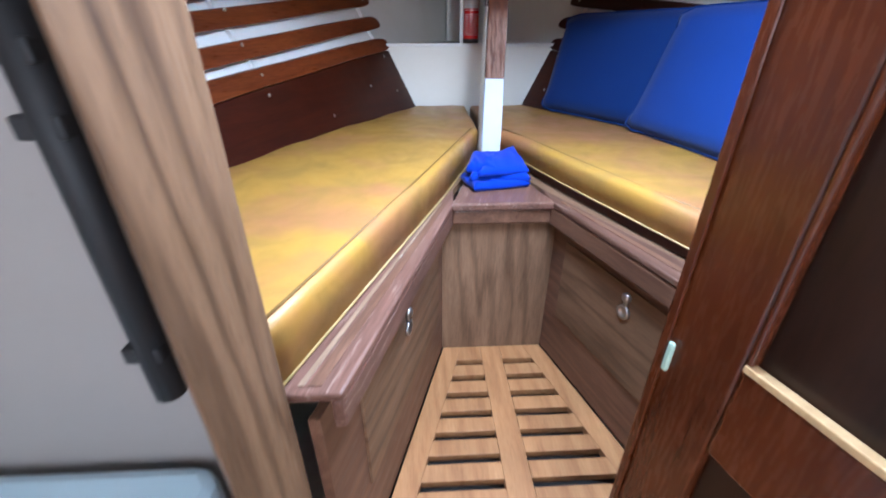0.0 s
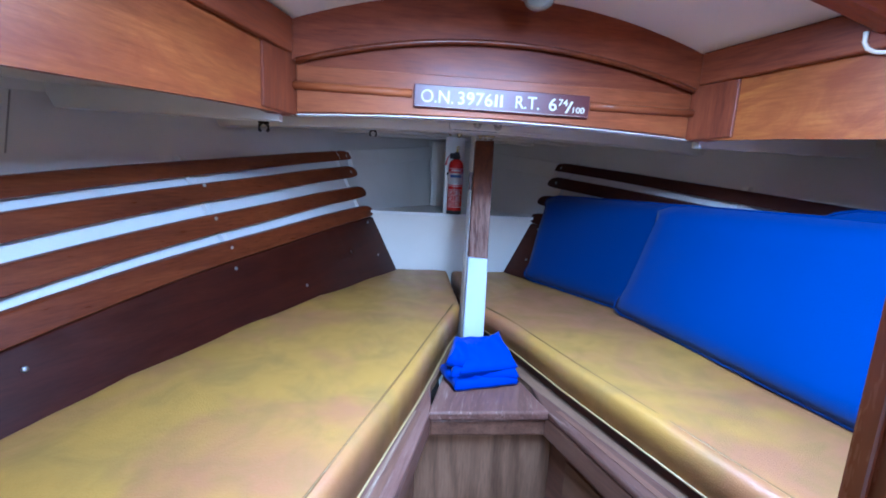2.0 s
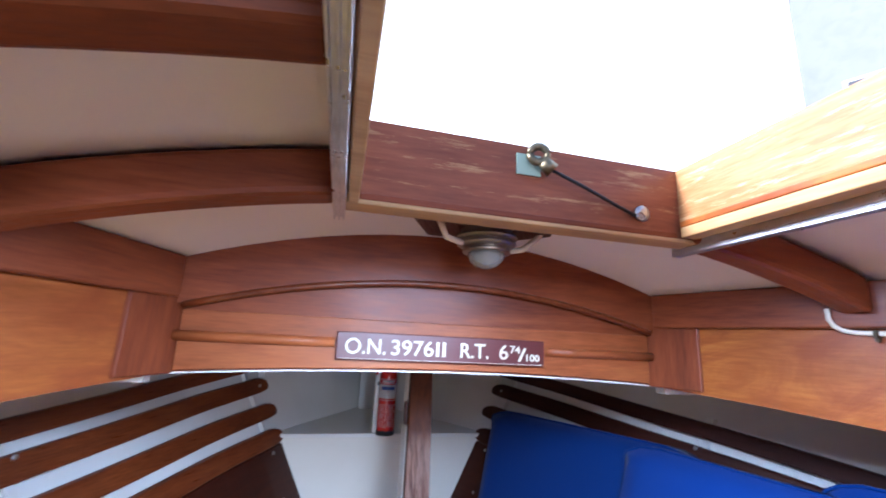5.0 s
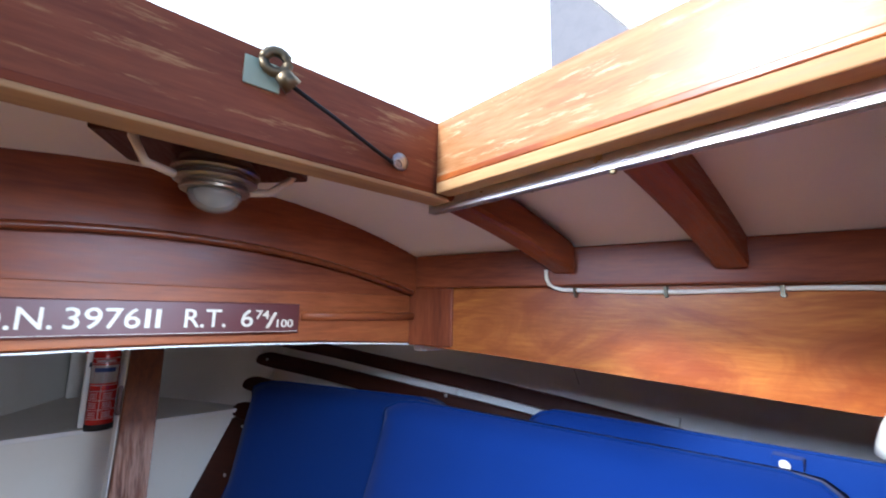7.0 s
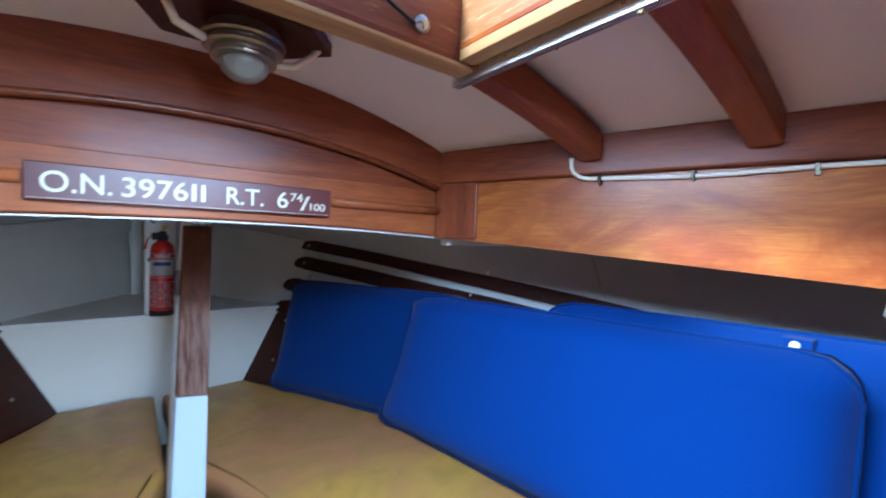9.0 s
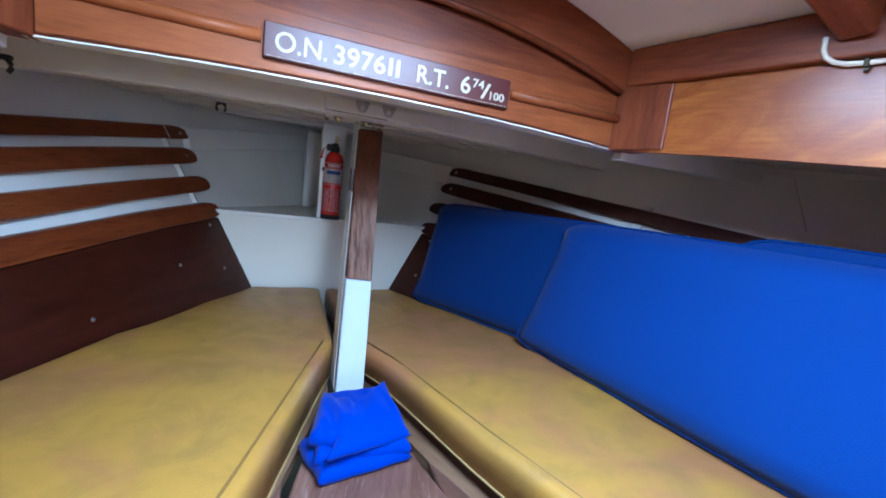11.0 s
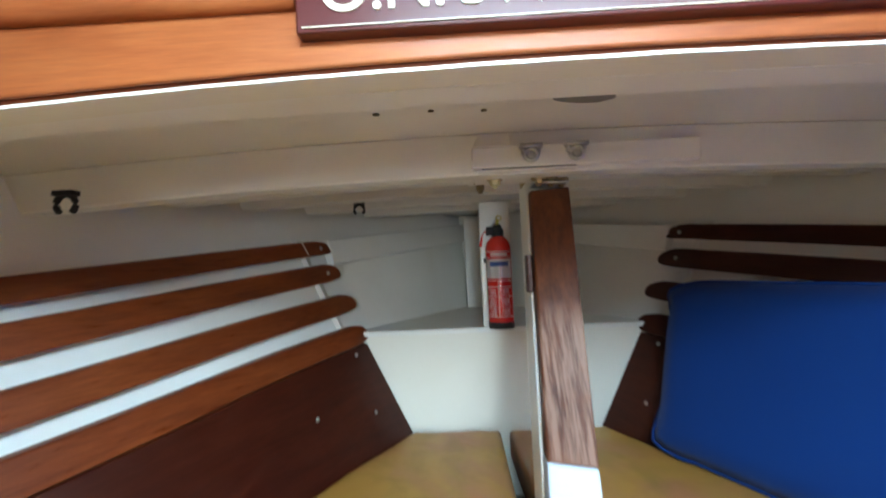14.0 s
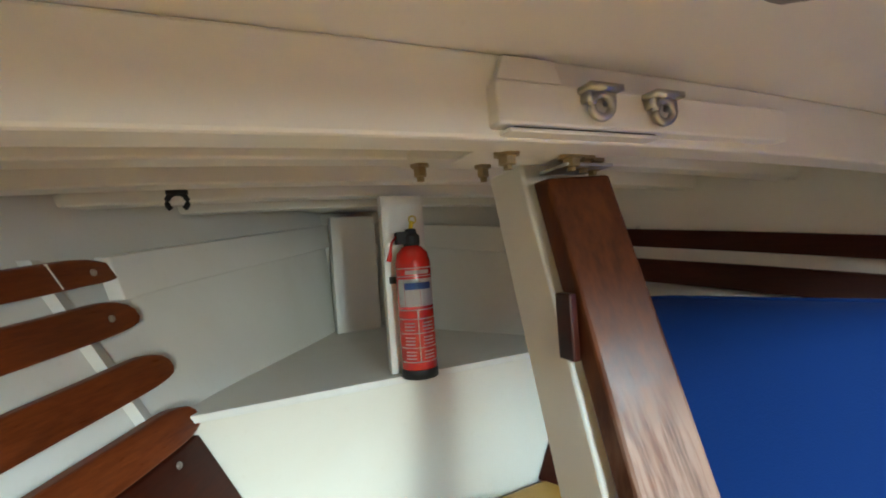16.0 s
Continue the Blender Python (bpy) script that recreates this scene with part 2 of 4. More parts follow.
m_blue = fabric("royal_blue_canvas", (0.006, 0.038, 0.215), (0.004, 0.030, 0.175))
# the same canvas darkened: shade over the forward cushion put into its colour
m_blue_shade = fabric("shaded_blue_canvas", (0.002, 0.027, 0.150), (0.002, 0.021, 0.120))
m_cloth = fabric("blue_cotton", (0.001, 0.030, 0.36), (0.001, 0.024, 0.30))
# darker than the royal blue cover, to paint shade along the cushion edges
m_blue_pipe = fabric("edge_shade_blue_piping", (0.001, 0.030, 0.17), (0.001, 0.022, 0.13))
m_foot = paint("pale_blue_grey_paint", (0.50, 0.56, 0.64), (0.40, 0.44, 0.50), 0.4, 0.4)
m_base_pipe = paint("pale_yellow_piping", (0.38, 0.26, 0.10), (0.28, 0.18, 0.06), 0.5, 0.4)
m_vinyl = vinyl("mustard_vinyl")
m_pipe = paint("brown_piping", (0.20, 0.105, 0.022), (0.13, 0.07, 0.02), 0.6, 0.4)
m_lampshade = paint("ivory_plastic", (0.56, 0.55, 0.46), (0.48, 0.46, 0.36), 0.35, 0.3, relief=0.02)
m_bilge = paint("dark_bilge", (0.02, 0.018, 0.016), (0.035, 0.03, 0.025), 0.8, 0.5)
m_teal = paint("pale_blue_enamel", (0.45, 0.62, 0.72), (0.6, 0.7, 0.76), 0.3, 0.3)
m_glass, gn, gl, gb = mat("lamp_glass", 0.25)
gb.inputs["Base Color"].default_value, gb.inputs["Transmission Weight"].default_value = (0.38, 0.36, 0.30, 1), 0.6


# ---- mesh helpers ----
def obj(name, bm, m, parent=None, smooth=False, bevel=0.0, at=None, angle=35):
    """Makes an object of a bmesh in world places, its origin at its middle."""
    bmesh.ops.recalc_face_normals(bm, faces=bm.faces)
    if at is None:
        lo = [min(v.co[i] for v in bm.verts) for i in range(3)]
        hi = [max(v.co[i] for v in bm.verts) for i in range(3)]
        at = Vector([(p + q) / 2 for p, q in zip(lo, hi)])
    at = Vector(at)
    bmesh.ops.translate(bm, verts=bm.verts, vec=-at)
    me = bpy.data.meshes.new(name)
    bm.to_mesh(me)
    bm.free()
    me.materials.append(m)
    for p in me.polygons:
        p.use_smooth = smooth
    ob = new(name, me)
    if parent is not None:
        ob.parent = parent
        ob.location = at - parent.location
    else:
        ob.location = at
    if bevel:
        k = ob.modifiers.new("bevel", "BEVEL")
        k.width, k.segments, k.limit_method, k.angle_limit = bevel, 2, "ANGLE", radians(angle)
    return ob


def empty(name, at):
    e = new(name)
    e.location = at
    return e


def hexa(a, b):
    """A solid between two quads of four points each."""
    bm = bmesh.new()
    va, vb = [bm.verts.new(p) for p in a], [bm.verts.new(p) for p in b]
    bm.faces.new(va), bm.faces.new(vb)
    for i in range(4):
        j = (i + 1) % 4
        bm.faces.new((va[i], va[j], vb[j], vb[i]))
    return bm


def box(lo, hi):
    (x0, y0, z0), (x1, y1, z1) = lo, hi
    return hexa([(x0, y0, z0), (x1, y0, z0), (x1, y1, z0), (x0, y1, z0)], [(x0, y0, z1), (x1, y0, z1), (x1, y1, z1), (x0, y1, z1)])


def prism(points, z0, z1):
    """An upright prism on a plan of (x, y)."""
    bm = bmesh.new()
    lo, hi = [bm.verts.new((x, y, z0)) for x, y in points], [bm.verts.new((x, y, z1)) for x, y in points]
    bm.faces.new(lo), bm.faces.new(hi)
    for i in range(len(points)):
        j = (i + 1) % len(points)
        bm.faces.new((lo[i], lo[j], hi[j], hi[i]))
    return bm


def slab(f, us, vs, thick):
    """A curved sheet: f(u, v) gives the near face, thick the vector to its far face."""
    bm = bmesh.new()
    t = Vector(thick)
    a = [[bm.verts.new(f(u, v)) for v in vs] for u in us]
    b = [[bm.verts.new(Vector(f(u, v)) + t) for v in vs] for u in us]
    nu, nv = len(us), len(vs)
    for i in range(nu - 1):
        for j in range(nv - 1):
            bm.faces.new((a[i][j], a[i + 1][j], a[i + 1][j + 1], a[i][j + 1]))
            bm.faces.new((b[i][j], b[i][j + 1], b[i + 1][j + 1], b[i + 1][j]))
    for i in range(nu - 1):
        for j in (0, nv - 1):
            bm.faces.new((a[i][j], a[i + 1][j], b[i + 1][j], b[i][j]))
    for j in range(nv - 1):
        for i in (0, nu - 1):
            bm.faces.new((a[i][j], a[i][j + 1], b[i][j + 1], b[i][j]))
    return bm


def tube(points, r, sides=8):
    """A round bar along a polyline; r may be one radius or one a point."""
    bm = bmesh.new()
    pts = [Vector(p) for p in points]
    rs = r if isinstance(r, (list, tuple)) else [r] * len(pts)
    rings = []
    for i, p in enumerate(pts):
        d = (pts[min(i + 1, len(pts) - 1)] - pts[max(i - 1, 0)]).normalized()
        q = d.to_track_quat("Z", "Y")
        rings.append([bm.verts.new(p + q @ Vector((rs[i] * math.cos(a), rs[i] * math.sin(a), 0))) for a in [2 * math.pi * k / sides for k in range(sides)]])
    for r0, r1 in zip(rings, rings[1:]):
        for k in range(sides):
            bm.faces.new((r0[k], r0[(k + 1) % sides], r1[(k + 1) % sides], r1[k]))
    bm.faces.new(rings[0]), bm.faces.new(rings[-1])
    return bm


def lathe(profile, at, axis=(0, 0, 1), sides=20):
    """A turned body: profile of (radius, height) along an axis from a place."""
    bm = bmesh.new()
    q, o = Vector(axis).to_track_quat("Z", "Y"), Vector(at)
    rings = [[bm.verts.new(o + q @ Vector((r * math.cos(a), r * math.sin(a), h))) for a in [2 * math.pi * k / sides for k in range(sides)]] for r, h in profile]
    for r0, r1 in zip(rings, rings[1:]):
        for k in range(sides):
            bm.faces.new((r0[k], r0[(k + 1) % sides], r1[(k + 1) % sides], r1[k]))
    bm.faces.new(rings[0]), bm.faces.new(rings[-1])
    return bm


def ring(at, axis, radius, r, sides=16, arc=1.0):
    q, o = Vector(axis).to_track_quat("Z", "Y"), Vector(at)
    n = int(sides * arc)
    return tube([o + q @ Vector((radius * math.cos(2 * math.pi * arc * k / n), radius * math.sin(2 * math.pi * arc * k / n), 0)) for k in range(n + 1)], r, 6)


def join(*parts):
    out = bmesh.new()
    for p in parts:
        me = bpy.data.meshes.new("part")
        p.to_mesh(me)
        out.from_mesh(me)
        p.free()
        bpy.data.meshes.remove(me)
    return out


def lerp(table, x):
    return float(np.interp(x, [p for p, q in table], [q for p, q in table]))


def steps(a, b, n):
    return [a + (b - a) * i / (n - 1) for i in range(n)]


# ---- shape of the hull and cabin ----
SOLE = -0.09
FOOT = [(-1.8, 0.94), (0.0, 0.985), (0.4, 0.97), (0.8, 0.93), (1.06, 0.87), (1.333, 0.80), (1.557, 0.718), (1.783, 0.61), (2.111, 0.474), (2.34, 0.343), (2.45, 0.30), (3.0, 0.09), (3.2, 0.01)]
FLARE = [(-1.8, 0.16), (0.4, 0.28), (1.0, 0.31), (1.6, 0.285), (2.45, 0.28), (3.0, 0.06), (3.2, 0.04)]
SHEER = 0.125


def sheer(y):
    """How far the hull's lines fall on the way aft."""
    return SHEER * max(0.0, 2.37 - y) if y > 0 else SHEER * 2.37


def hull(y, z):
    """Half breadth of the inner lining at a height."""
    k = (z + sheer(y) - 0.62) / 0.58
    a, c = [sum(lerp(t, y + d) for d in (-0.09, -0.045, 0, 0.045, 0.09)) / 5 for t in (FOOT, FLARE)]
    if k < 0:
        return max(0.02, a + k * 0.35 * (0.4 + a))
    return a + c * k


def trunk(y):
    """Half breadth of the cabin trunk's side."""
    return 0.571 + 0.311 * (1.366 - y)


def roof(x, y):
    crown = 1.575 + 0.05 * (1.366 - y)
    return crown + (1.472 - crown) * (x / trunk(y)) ** 2


def deck(x, y):
    return 1.352 + 0.01 * (y - 1.8) - 0.035 * x * x


# ---- structure ----
ob = obj("water", box((-150, -150, -1.4), (150, 150, -1.2)), paint("dull_water", (0.08, 0.10, 0.10), (0.05, 0.07, 0.07), 0.15, 0.5))
tagged(ob, "dull grey harbour water", "water", kind="structure")


def quay_house():
    e = empty("house", (14.2, 5.0, -1.2))
    grey = paint("grey_render_wall", (0.23, 0.24, 0.26), (0.17, 0.18, 0.20), 0.8, 0.5)
    glassy = paint("pale_window_glass", (0.06, 0.065, 0.075), (0.04, 0.045, 0.05), 0.3, 0.4)
    o, d, out = Vector((11.6, 7.9, 0)), Vector((0.48, -0.88, 0)), Vector((-0.88, -0.48, 0))
    def quad(s0, s1, t0, t1):
        return [((o + d * s - out * t).x, (o + d * s - out * t).y) for s, t in ((s0, t0), (s1, t0), (s1, t1), (s0, t1))]
    obj("wall", prism(quad(0, 3, 0, 6), -1.2, 10.4), grey, e)
    ends = []
    for t in (0.0, 6.0):
        ends.append([tuple(o + d * s - out * t + Vector((0, 0, z))) for s, z in ((0, 10.401), (3.0, 10.401), (0.25, 13.9), (0, 13.9))])
    obj("gable", hexa(ends[0], ends[1]), grey, e)
    board = []
    for t in (-0.10, -0.02):
        board.append([tuple(o + d * s - out * t + Vector((0, 0, z))) for s, z in ((3.05, 10.2), (3.15, 10.45), (0.3, 14.05), (0.2, 13.8))])
    tagged(obj("barge_board", hexa(board[0], board[1]), m_white, e), "white painted barge board")
    for s in (0.8, 2.2):
        for z in (4.4, 7.0):
            w = obj("window", prism(quad(s, s + 0.9, -0.03, 0.05), z, z + 1.5), m_white, e)
            obj("pane", prism(quad(s + 0.08, s + 0.82, -0.05, -0.035), z + 0.08, z + 1.42), glassy, e)
    return tagged(e, "grey rendered quayside house with a steep gable", "house")


quay_house()
m_sky, sn, sl, sb = mat("bright_overcast_sky", 1.0)
sb.inputs["Base Color"].default_value = (0.8, 0.85, 0.9, 1)
sb.inputs["Emission Color"].default_value, sb.inputs["Emission Strength"].default_value = (0.90, 0.95, 1.0, 1), 1.3
ob = obj("backdrop_sky", slab(lambda u, v: (90 * math.sin(u) * math.cos(v), 90 * math.cos(u) * math.cos(v), 90 * math.sin(v)), steps(-1.3, 1.9, 17), steps(-0.05, 1.5, 9), (0, 0, 0.5)), m_sky, smooth=True)
tagged(ob, "bright hazy overcast sky beyond the hatch", "sky", kind="structure")

for side, tag in ((-1, "port"), (1, "starboard")):
    ob = obj("wall_hull_" + tag, slab(lambda u, v: (side * hull(u, v), u, v), steps(-1.8, 3.2, 51), steps(-0.3, 1.42, 14), (side * 0.03, 0, 0)), m_white, smooth=True)
    tagged(ob, "white painted hull lining, slightly stained", "wall", kind="structure")
    seam = obj("trim_seam_" + tag, slab(lambda u, v: (side * (hull(u - 0.55 * (1.25 - v), v) - 0.002), u - 0.55 * (1.25 - v), v), [1.299, 1.3015], steps(1.10, 1.25, 6), (side * 0.004, 0, 0)), m_seam)
    tagged(seam, "thin grey joint in the white lining", "trim", kind="structure")
    # deck underside outboard of the trunk
    ob = obj("ceiling_side_deck_" + tag, slab(lambda u, v: (side * (trunk(u) + 0.012 + (hull(u, 1.22) + 0.05 - trunk(u)) * v), u, lerp([(-1.8, 1.09), (0.52, 1.205), (1.366, 1.272)], u) + 0.012 * v), steps(-1.8, 1.366, 20), steps(0, 1, 4), (0, 0, 0.03)), m_white, smooth=True)
    tagged(ob, "white painted underside of the side deck", "ceiling", kind="structure")
    # trunk side panel, carlin above it
    low = lambda u: lerp([(-1.8, 1.07), (0.52, 1.183), (1.35, 1.247)], u)
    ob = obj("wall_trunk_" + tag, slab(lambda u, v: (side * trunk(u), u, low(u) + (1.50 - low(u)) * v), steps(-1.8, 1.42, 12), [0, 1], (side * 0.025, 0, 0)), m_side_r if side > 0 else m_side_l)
    tagged(ob, "varnished golden brown veneer cabin side", "wall", kind="structure")
    ob = obj("trim_carlin_" + tag, slab(lambda u, v: (side * (trunk(u) - 0.022), u, 1.392 + 0.085 * v), steps(-1.8, 1.345, 12), [0, 1], (side * 0.021, 0, 0)), m_carlin_l if side < 0 else m_carlin_r, bevel=0.004)
    tagged(ob, "varnished mahogany shelf under the roof edge", "trim", kind="structure")
    ob = obj("trim_corner_" + tag, prism([(side * 0.555, 1.368), (side * 0.601, 1.25), (side * 0.64, 1.26), (side * 0.63, 1.40), (side * 0.555, 1.40)], 1.243, 1.478), m_mah_z, bevel=0.004)
    tagged(ob, "mahogany corner post of the cabin trunk", "trim", kind="structure")

ob = obj("floor_bilge", box((-1.0, -1.8, -0.33), (1.0, 1.4, -0.25)), m_bilge)
tagged(ob, "dark bilge under the slotted sole", "floor", kind="structure")
ob = obj("floor_saloon", box((-1.0, -1.8, -0.13), (1.0, 0.30, SOLE)), m_oak)
tagged(ob, "plain teak cabin sole boards", "floor", kind="structure")

# roof with the hatch opening
HX0, HX1, HY0, HY1 = -0.235, 0.285, 0.30, 0.957
def roof_part(name, u0, u1, x0, x1):
    ob = obj(name, slab(lambda u, v: ((x0(u) + (x1(u) - x0(u)) * v), u, roof(x0(u) + (x1(u) - x0(u)) * v, u)), steps(u0, u1, 9), steps(0, 1, 17), (0, 0, 0.04)), m_roof, smooth=True)
    return tagged(ob, "off-white lined cabin roof, cambered", "ceiling", kind="structure")
roof_part("ceiling_fore", HY1 + 0.02, 1.44, lambda u: -trunk(u) - 0.02, lambda u: trunk(u) + 0.02)
roof_part("ceiling_aft", -1.8, HY0 - 0.02, lambda u: -trunk(u) - 0.02, lambda u: trunk(u) + 0.02)
roof_part("ceiling_port", HY0 - 0.02, HY1 + 0.02, lambda u: -trunk(u) - 0.02, lambda u: HX0 - 0.02)
roof_part("ceiling_starboard", HY0 - 0.02, HY1 + 0.02, lambda u: HX1 + 0.02, lambda u: trunk(u) + 0.02)

# front of the cabin trunk: lower beam and arched head
def arch_board(name, y0, y1, low_z, high_z, m, label, w=0.60):
    bm = bmesh.new()
    xs = steps(-w, w, 25)
    rows = [[bm.verts.new((x, y, g(x))) for x in xs] for y in (y0, y1) for g in (low_z, high_z)]
    for i in range(24):
        for p, q in ((0, 1), (1, 3), (3, 2), (2, 0)):
            bm.faces.new((rows[p][i], rows[p][i + 1], rows[q][i + 1], rows[q][i]))
    for i in (0, 24):
        bm.faces.new((rows[0][i], rows[1][i], rows[3][i], rows[2][i]))
    ob = obj(name, bm, m, bevel=0.003)
    return tagged(ob, label, "wall", kind="structure")
arc = lambda x: 1.462 - 0.085 * (x / 0.56) ** 2
arch_board("wall_trunk_front", 1.37, 1.40, lambda x: 1.264 - 0.018 * (x / 0.57) ** 2, arc, m_mah_x, "varnished mahogany beam across the cabin front")
arch_board("wall_trunk_arch", 1.352, 1.40, lambda x: arc(x) + 0.002, lambda x: 1.60 - 0.11 * (x / 0.6) ** 2, m_mah_x, "varnished mahogany arched head of the cabin front")
# shadow line under the proud arch head, drawn as a solid dark bar
ob = obj("trim_arch_moulding", tube([(x, 1.352, arc(x) - 0.002) for x in steps(-0.55, 0.55, 25)], 0.0075, 8), m_slat_l, smooth=True)
tagged(ob, "dark arched bar drawing the shadow line of the carved step", "trim", kind="structure")
ob = obj("trim_beam_paint_edge", slab(lambda u, v: (u, 1.368 + 0.03 * v, 1.2605 - 0.018 * (u / 0.57) ** 2 + 0.0009 * noise.noise(Vector((u * 17, 0, 3)))), steps(-0.57, 0.57, 61), [0, 1], (0, 0, 0.0028)), m_cream)
tagged(ob, "white painted lower edge of the beam", "trim", kind="structure")
for a, b in ((-0.56, -0.247), (0.255, 0.56)):
    ob = obj("trim_bead", tube([(x, 1.362, 1.318) for x in steps(a, b, 4)], 0.011, 10), m_facing, smooth=True)
    tagged(ob, "round mahogany bead beside the sign", "trim", kind="structure")

ob = obj("trim_beam_facing", slab(lambda u, v: (u, 1.3640, 1.267 - 0.018 * (u / 0.57) ** 2 + (0.104 + 0.018 * (u / 0.57) ** 2) * v), steps(-0.553, 0.553, 13), [0, 1], (0, 0.0057, 0)), m_facing, bevel=0.002)
tagged(ob, "varnished mahogany facing board behind the sign", "trim", kind="structure")

# foredeck underside with its beams
ob = obj("ceiling_foredeck", slab(lambda u, v: (v * (hull(u, 1.3) + 0.05), u, deck(v * (hull(u, 1.3) + 0.05), u)), steps(1.40, 3.18, 14), steps(-1, 1, 21), (0, 0, 0.03)), m_white, smooth=True)
tagged(ob, "white painted underside of the foredeck", "ceiling", kind="structure")
for y, h in ((1.425, 0.085), (1.825, 0.077), (2.07, 0.038), (2.25, 0.036), (2.45, 0.034), (2.65, 0.034)):
    w = min(1.02, hull(y, 1.25) + 0.05)
    ob = obj("trim_deck_beam", slab(lambda u, v: (u, y - 0.022 + 0.044 * v, deck(u, y) - h), steps(-w, w, 17), [0, 1], (0, 0, h)), m_white, bevel=0.004)
    tagged(ob, "white painted deck beam", "beam", group="deck beams", kind="structure")

# white bulkhead and shelf in the bow
ob = obj("wall_bow", prism([(-0.46, 2.372), (0.46, 2.372), (0.46, 2.392), (-0.46, 2.392)], 0.40, 0.905), m_cream)
tagged(ob, "cream painted bulkhead under the bow shelf", "wall", kind="structure")
ob = obj("shelf_bow", prism([(-0.475, 2.362), (0.475, 2.362), (0.14, 3.10), (-0.14, 3.10)], 0.903, 0.918), m_white, bevel=0.002)
tagged(ob, "white painted triangular bow shelf", "shelf", kind="structure")

# added board: blocks daylight slits where the hull sides stay apart
ob = obj("wall_stem", box((-0.20, 3.10, 0.5), (0.20, 3.14, 1.38)), m_white)
tagged(ob, "white board added to close the open stem", "wall", kind="structure")

for side, tag in ((-1, "port"), (1, "starboard")):
    # added filler that stops daylight leaking in at the deck joint
    ob = obj("wall_deck_step_" + tag, box((min(side * 0.6, side * 1.35), 1.368, 1.225), (max(side * 0.6, side * 1.35), 1.398, 1.42)), m_white)
    tagged(ob, "white filler board added between side deck and foredeck", "wall", kind="structure")
    ob = obj("wall_bulwark_" + tag, slab(lambda u, v: (side * (hull(u, 1.2) + 0.03), u, v), steps(-1.8, 1.38, 12), [1.0, 1.36], (side * 0.03, 0, 0)), m_white)
    tagged(ob, "white painted upper hull strake", "wall", kind="structure")

# divider with the doorway
ob = obj("wall_divider_port", prism([(-1.25, 0.385), (-0.50, 0.385), (-0.50, 0.42), (-1.25, 0.42)], SOLE - 0.1, 1.65), m_grey)
tagged(ob, "grey lined bulkhead beside the doorway", "wall", kind="structure")
ob = obj("wall_divider_starboard", prism([(0.130, 0.395), (1.25, 0.395), (1.25, 0.43), (0.130, 0.43)], SOLE - 0.1, 1.65), m_mah_z)
tagged(ob, "varnished bulkhead beside the doorway", "wall", kind="structure")
# unseen wall added to close the cabin round the assumed opening
ob = obj("wall_aft", join(box((-1.3, -1.85, -0.3), (-0.45, -1.8, 1.7)), box((0.25, -1.85, -0.3), (1.3, -1.8, 1.7)), box((-0.45, -1.85, -0.3), (0.25, -1.8, 0.55))), m_mah_z)
tagged(ob, "unseen closing wall at the aft end of the cabin", "wall", kind="structure")
ob = obj("door_post", prism([(-0.458, 0.252), (-0.452, 0.248), (-0.450, 0.40), (-0.50, 0.42), (-0.53, 0.42), (-0.53, 0.372)], SOLE, 1.62), m_pale_z, bevel=0.006)
tagged(ob, "worn pale teak door post", "door frame", kind="structure")

# ---- the things ----
def cabin_door():
    """An open panelled door, seen along its face."""
    e = empty("cabin_door", (0.081, 0.446, SOLE))
    d = Vector((0.15, -0.60, 0)).normalized()
    n = Vector((d.y, -d.x, 0))
    o = Vector((0.081, 0.446, 0))
    def part(name, s0, s1, z0, z1, t0, t1, m, bev=0.004):
        q = [o + d * s + n * t for s, t in ((s0, t0), (s1, t0), (s1, t1), (s0, t1))]
        return obj(name, prism([(p.x, p.y) for p in q], z0, z1), m, e, bevel=bev)
    low = SOLE + 0.02
    part("stile", 0.0, 0.112, low, 1.50, -0.035, 0, m_door)
    part("edge_bead", 0.001, 0.016, low, 1.50, 0.001, 0.006, m_door, 0.003)
    part("stile", 0.43, 0.53, low, 1.50, -0.035, 0, m_door)
    part("rail", 0.113, 0.429, 0.47, 0.615, -0.035, 0, m_door)
    part("rail", 0.113, 0.429, 1.40, 1.50, -0.035, 0, m_door)
    part("rail", 0.113, 0.429, low, 0.06, -0.035, 0, m_door)
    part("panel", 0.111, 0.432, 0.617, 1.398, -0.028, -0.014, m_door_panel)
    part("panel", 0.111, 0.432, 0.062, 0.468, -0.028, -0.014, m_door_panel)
    tagged(part("moulding", 0.113, 0.429, 0.6155, 0.626, -0.013, 0.002, m_lip, 0.002), "worn bare edge moulding")
    part("moulding", 0.113, 0.121, 0.627, 1.398, -0.013, 0.002, m_door, 0.003)
    b = part("bolt", 0.018, 0.027, 0.535, 0.585, 0.001, 0.009, m_verdigris, 0.003)
    tagged(b, "green corroded barrel bolt")
    return tagged(e, "open dark varnished panelled cabin door", "door")


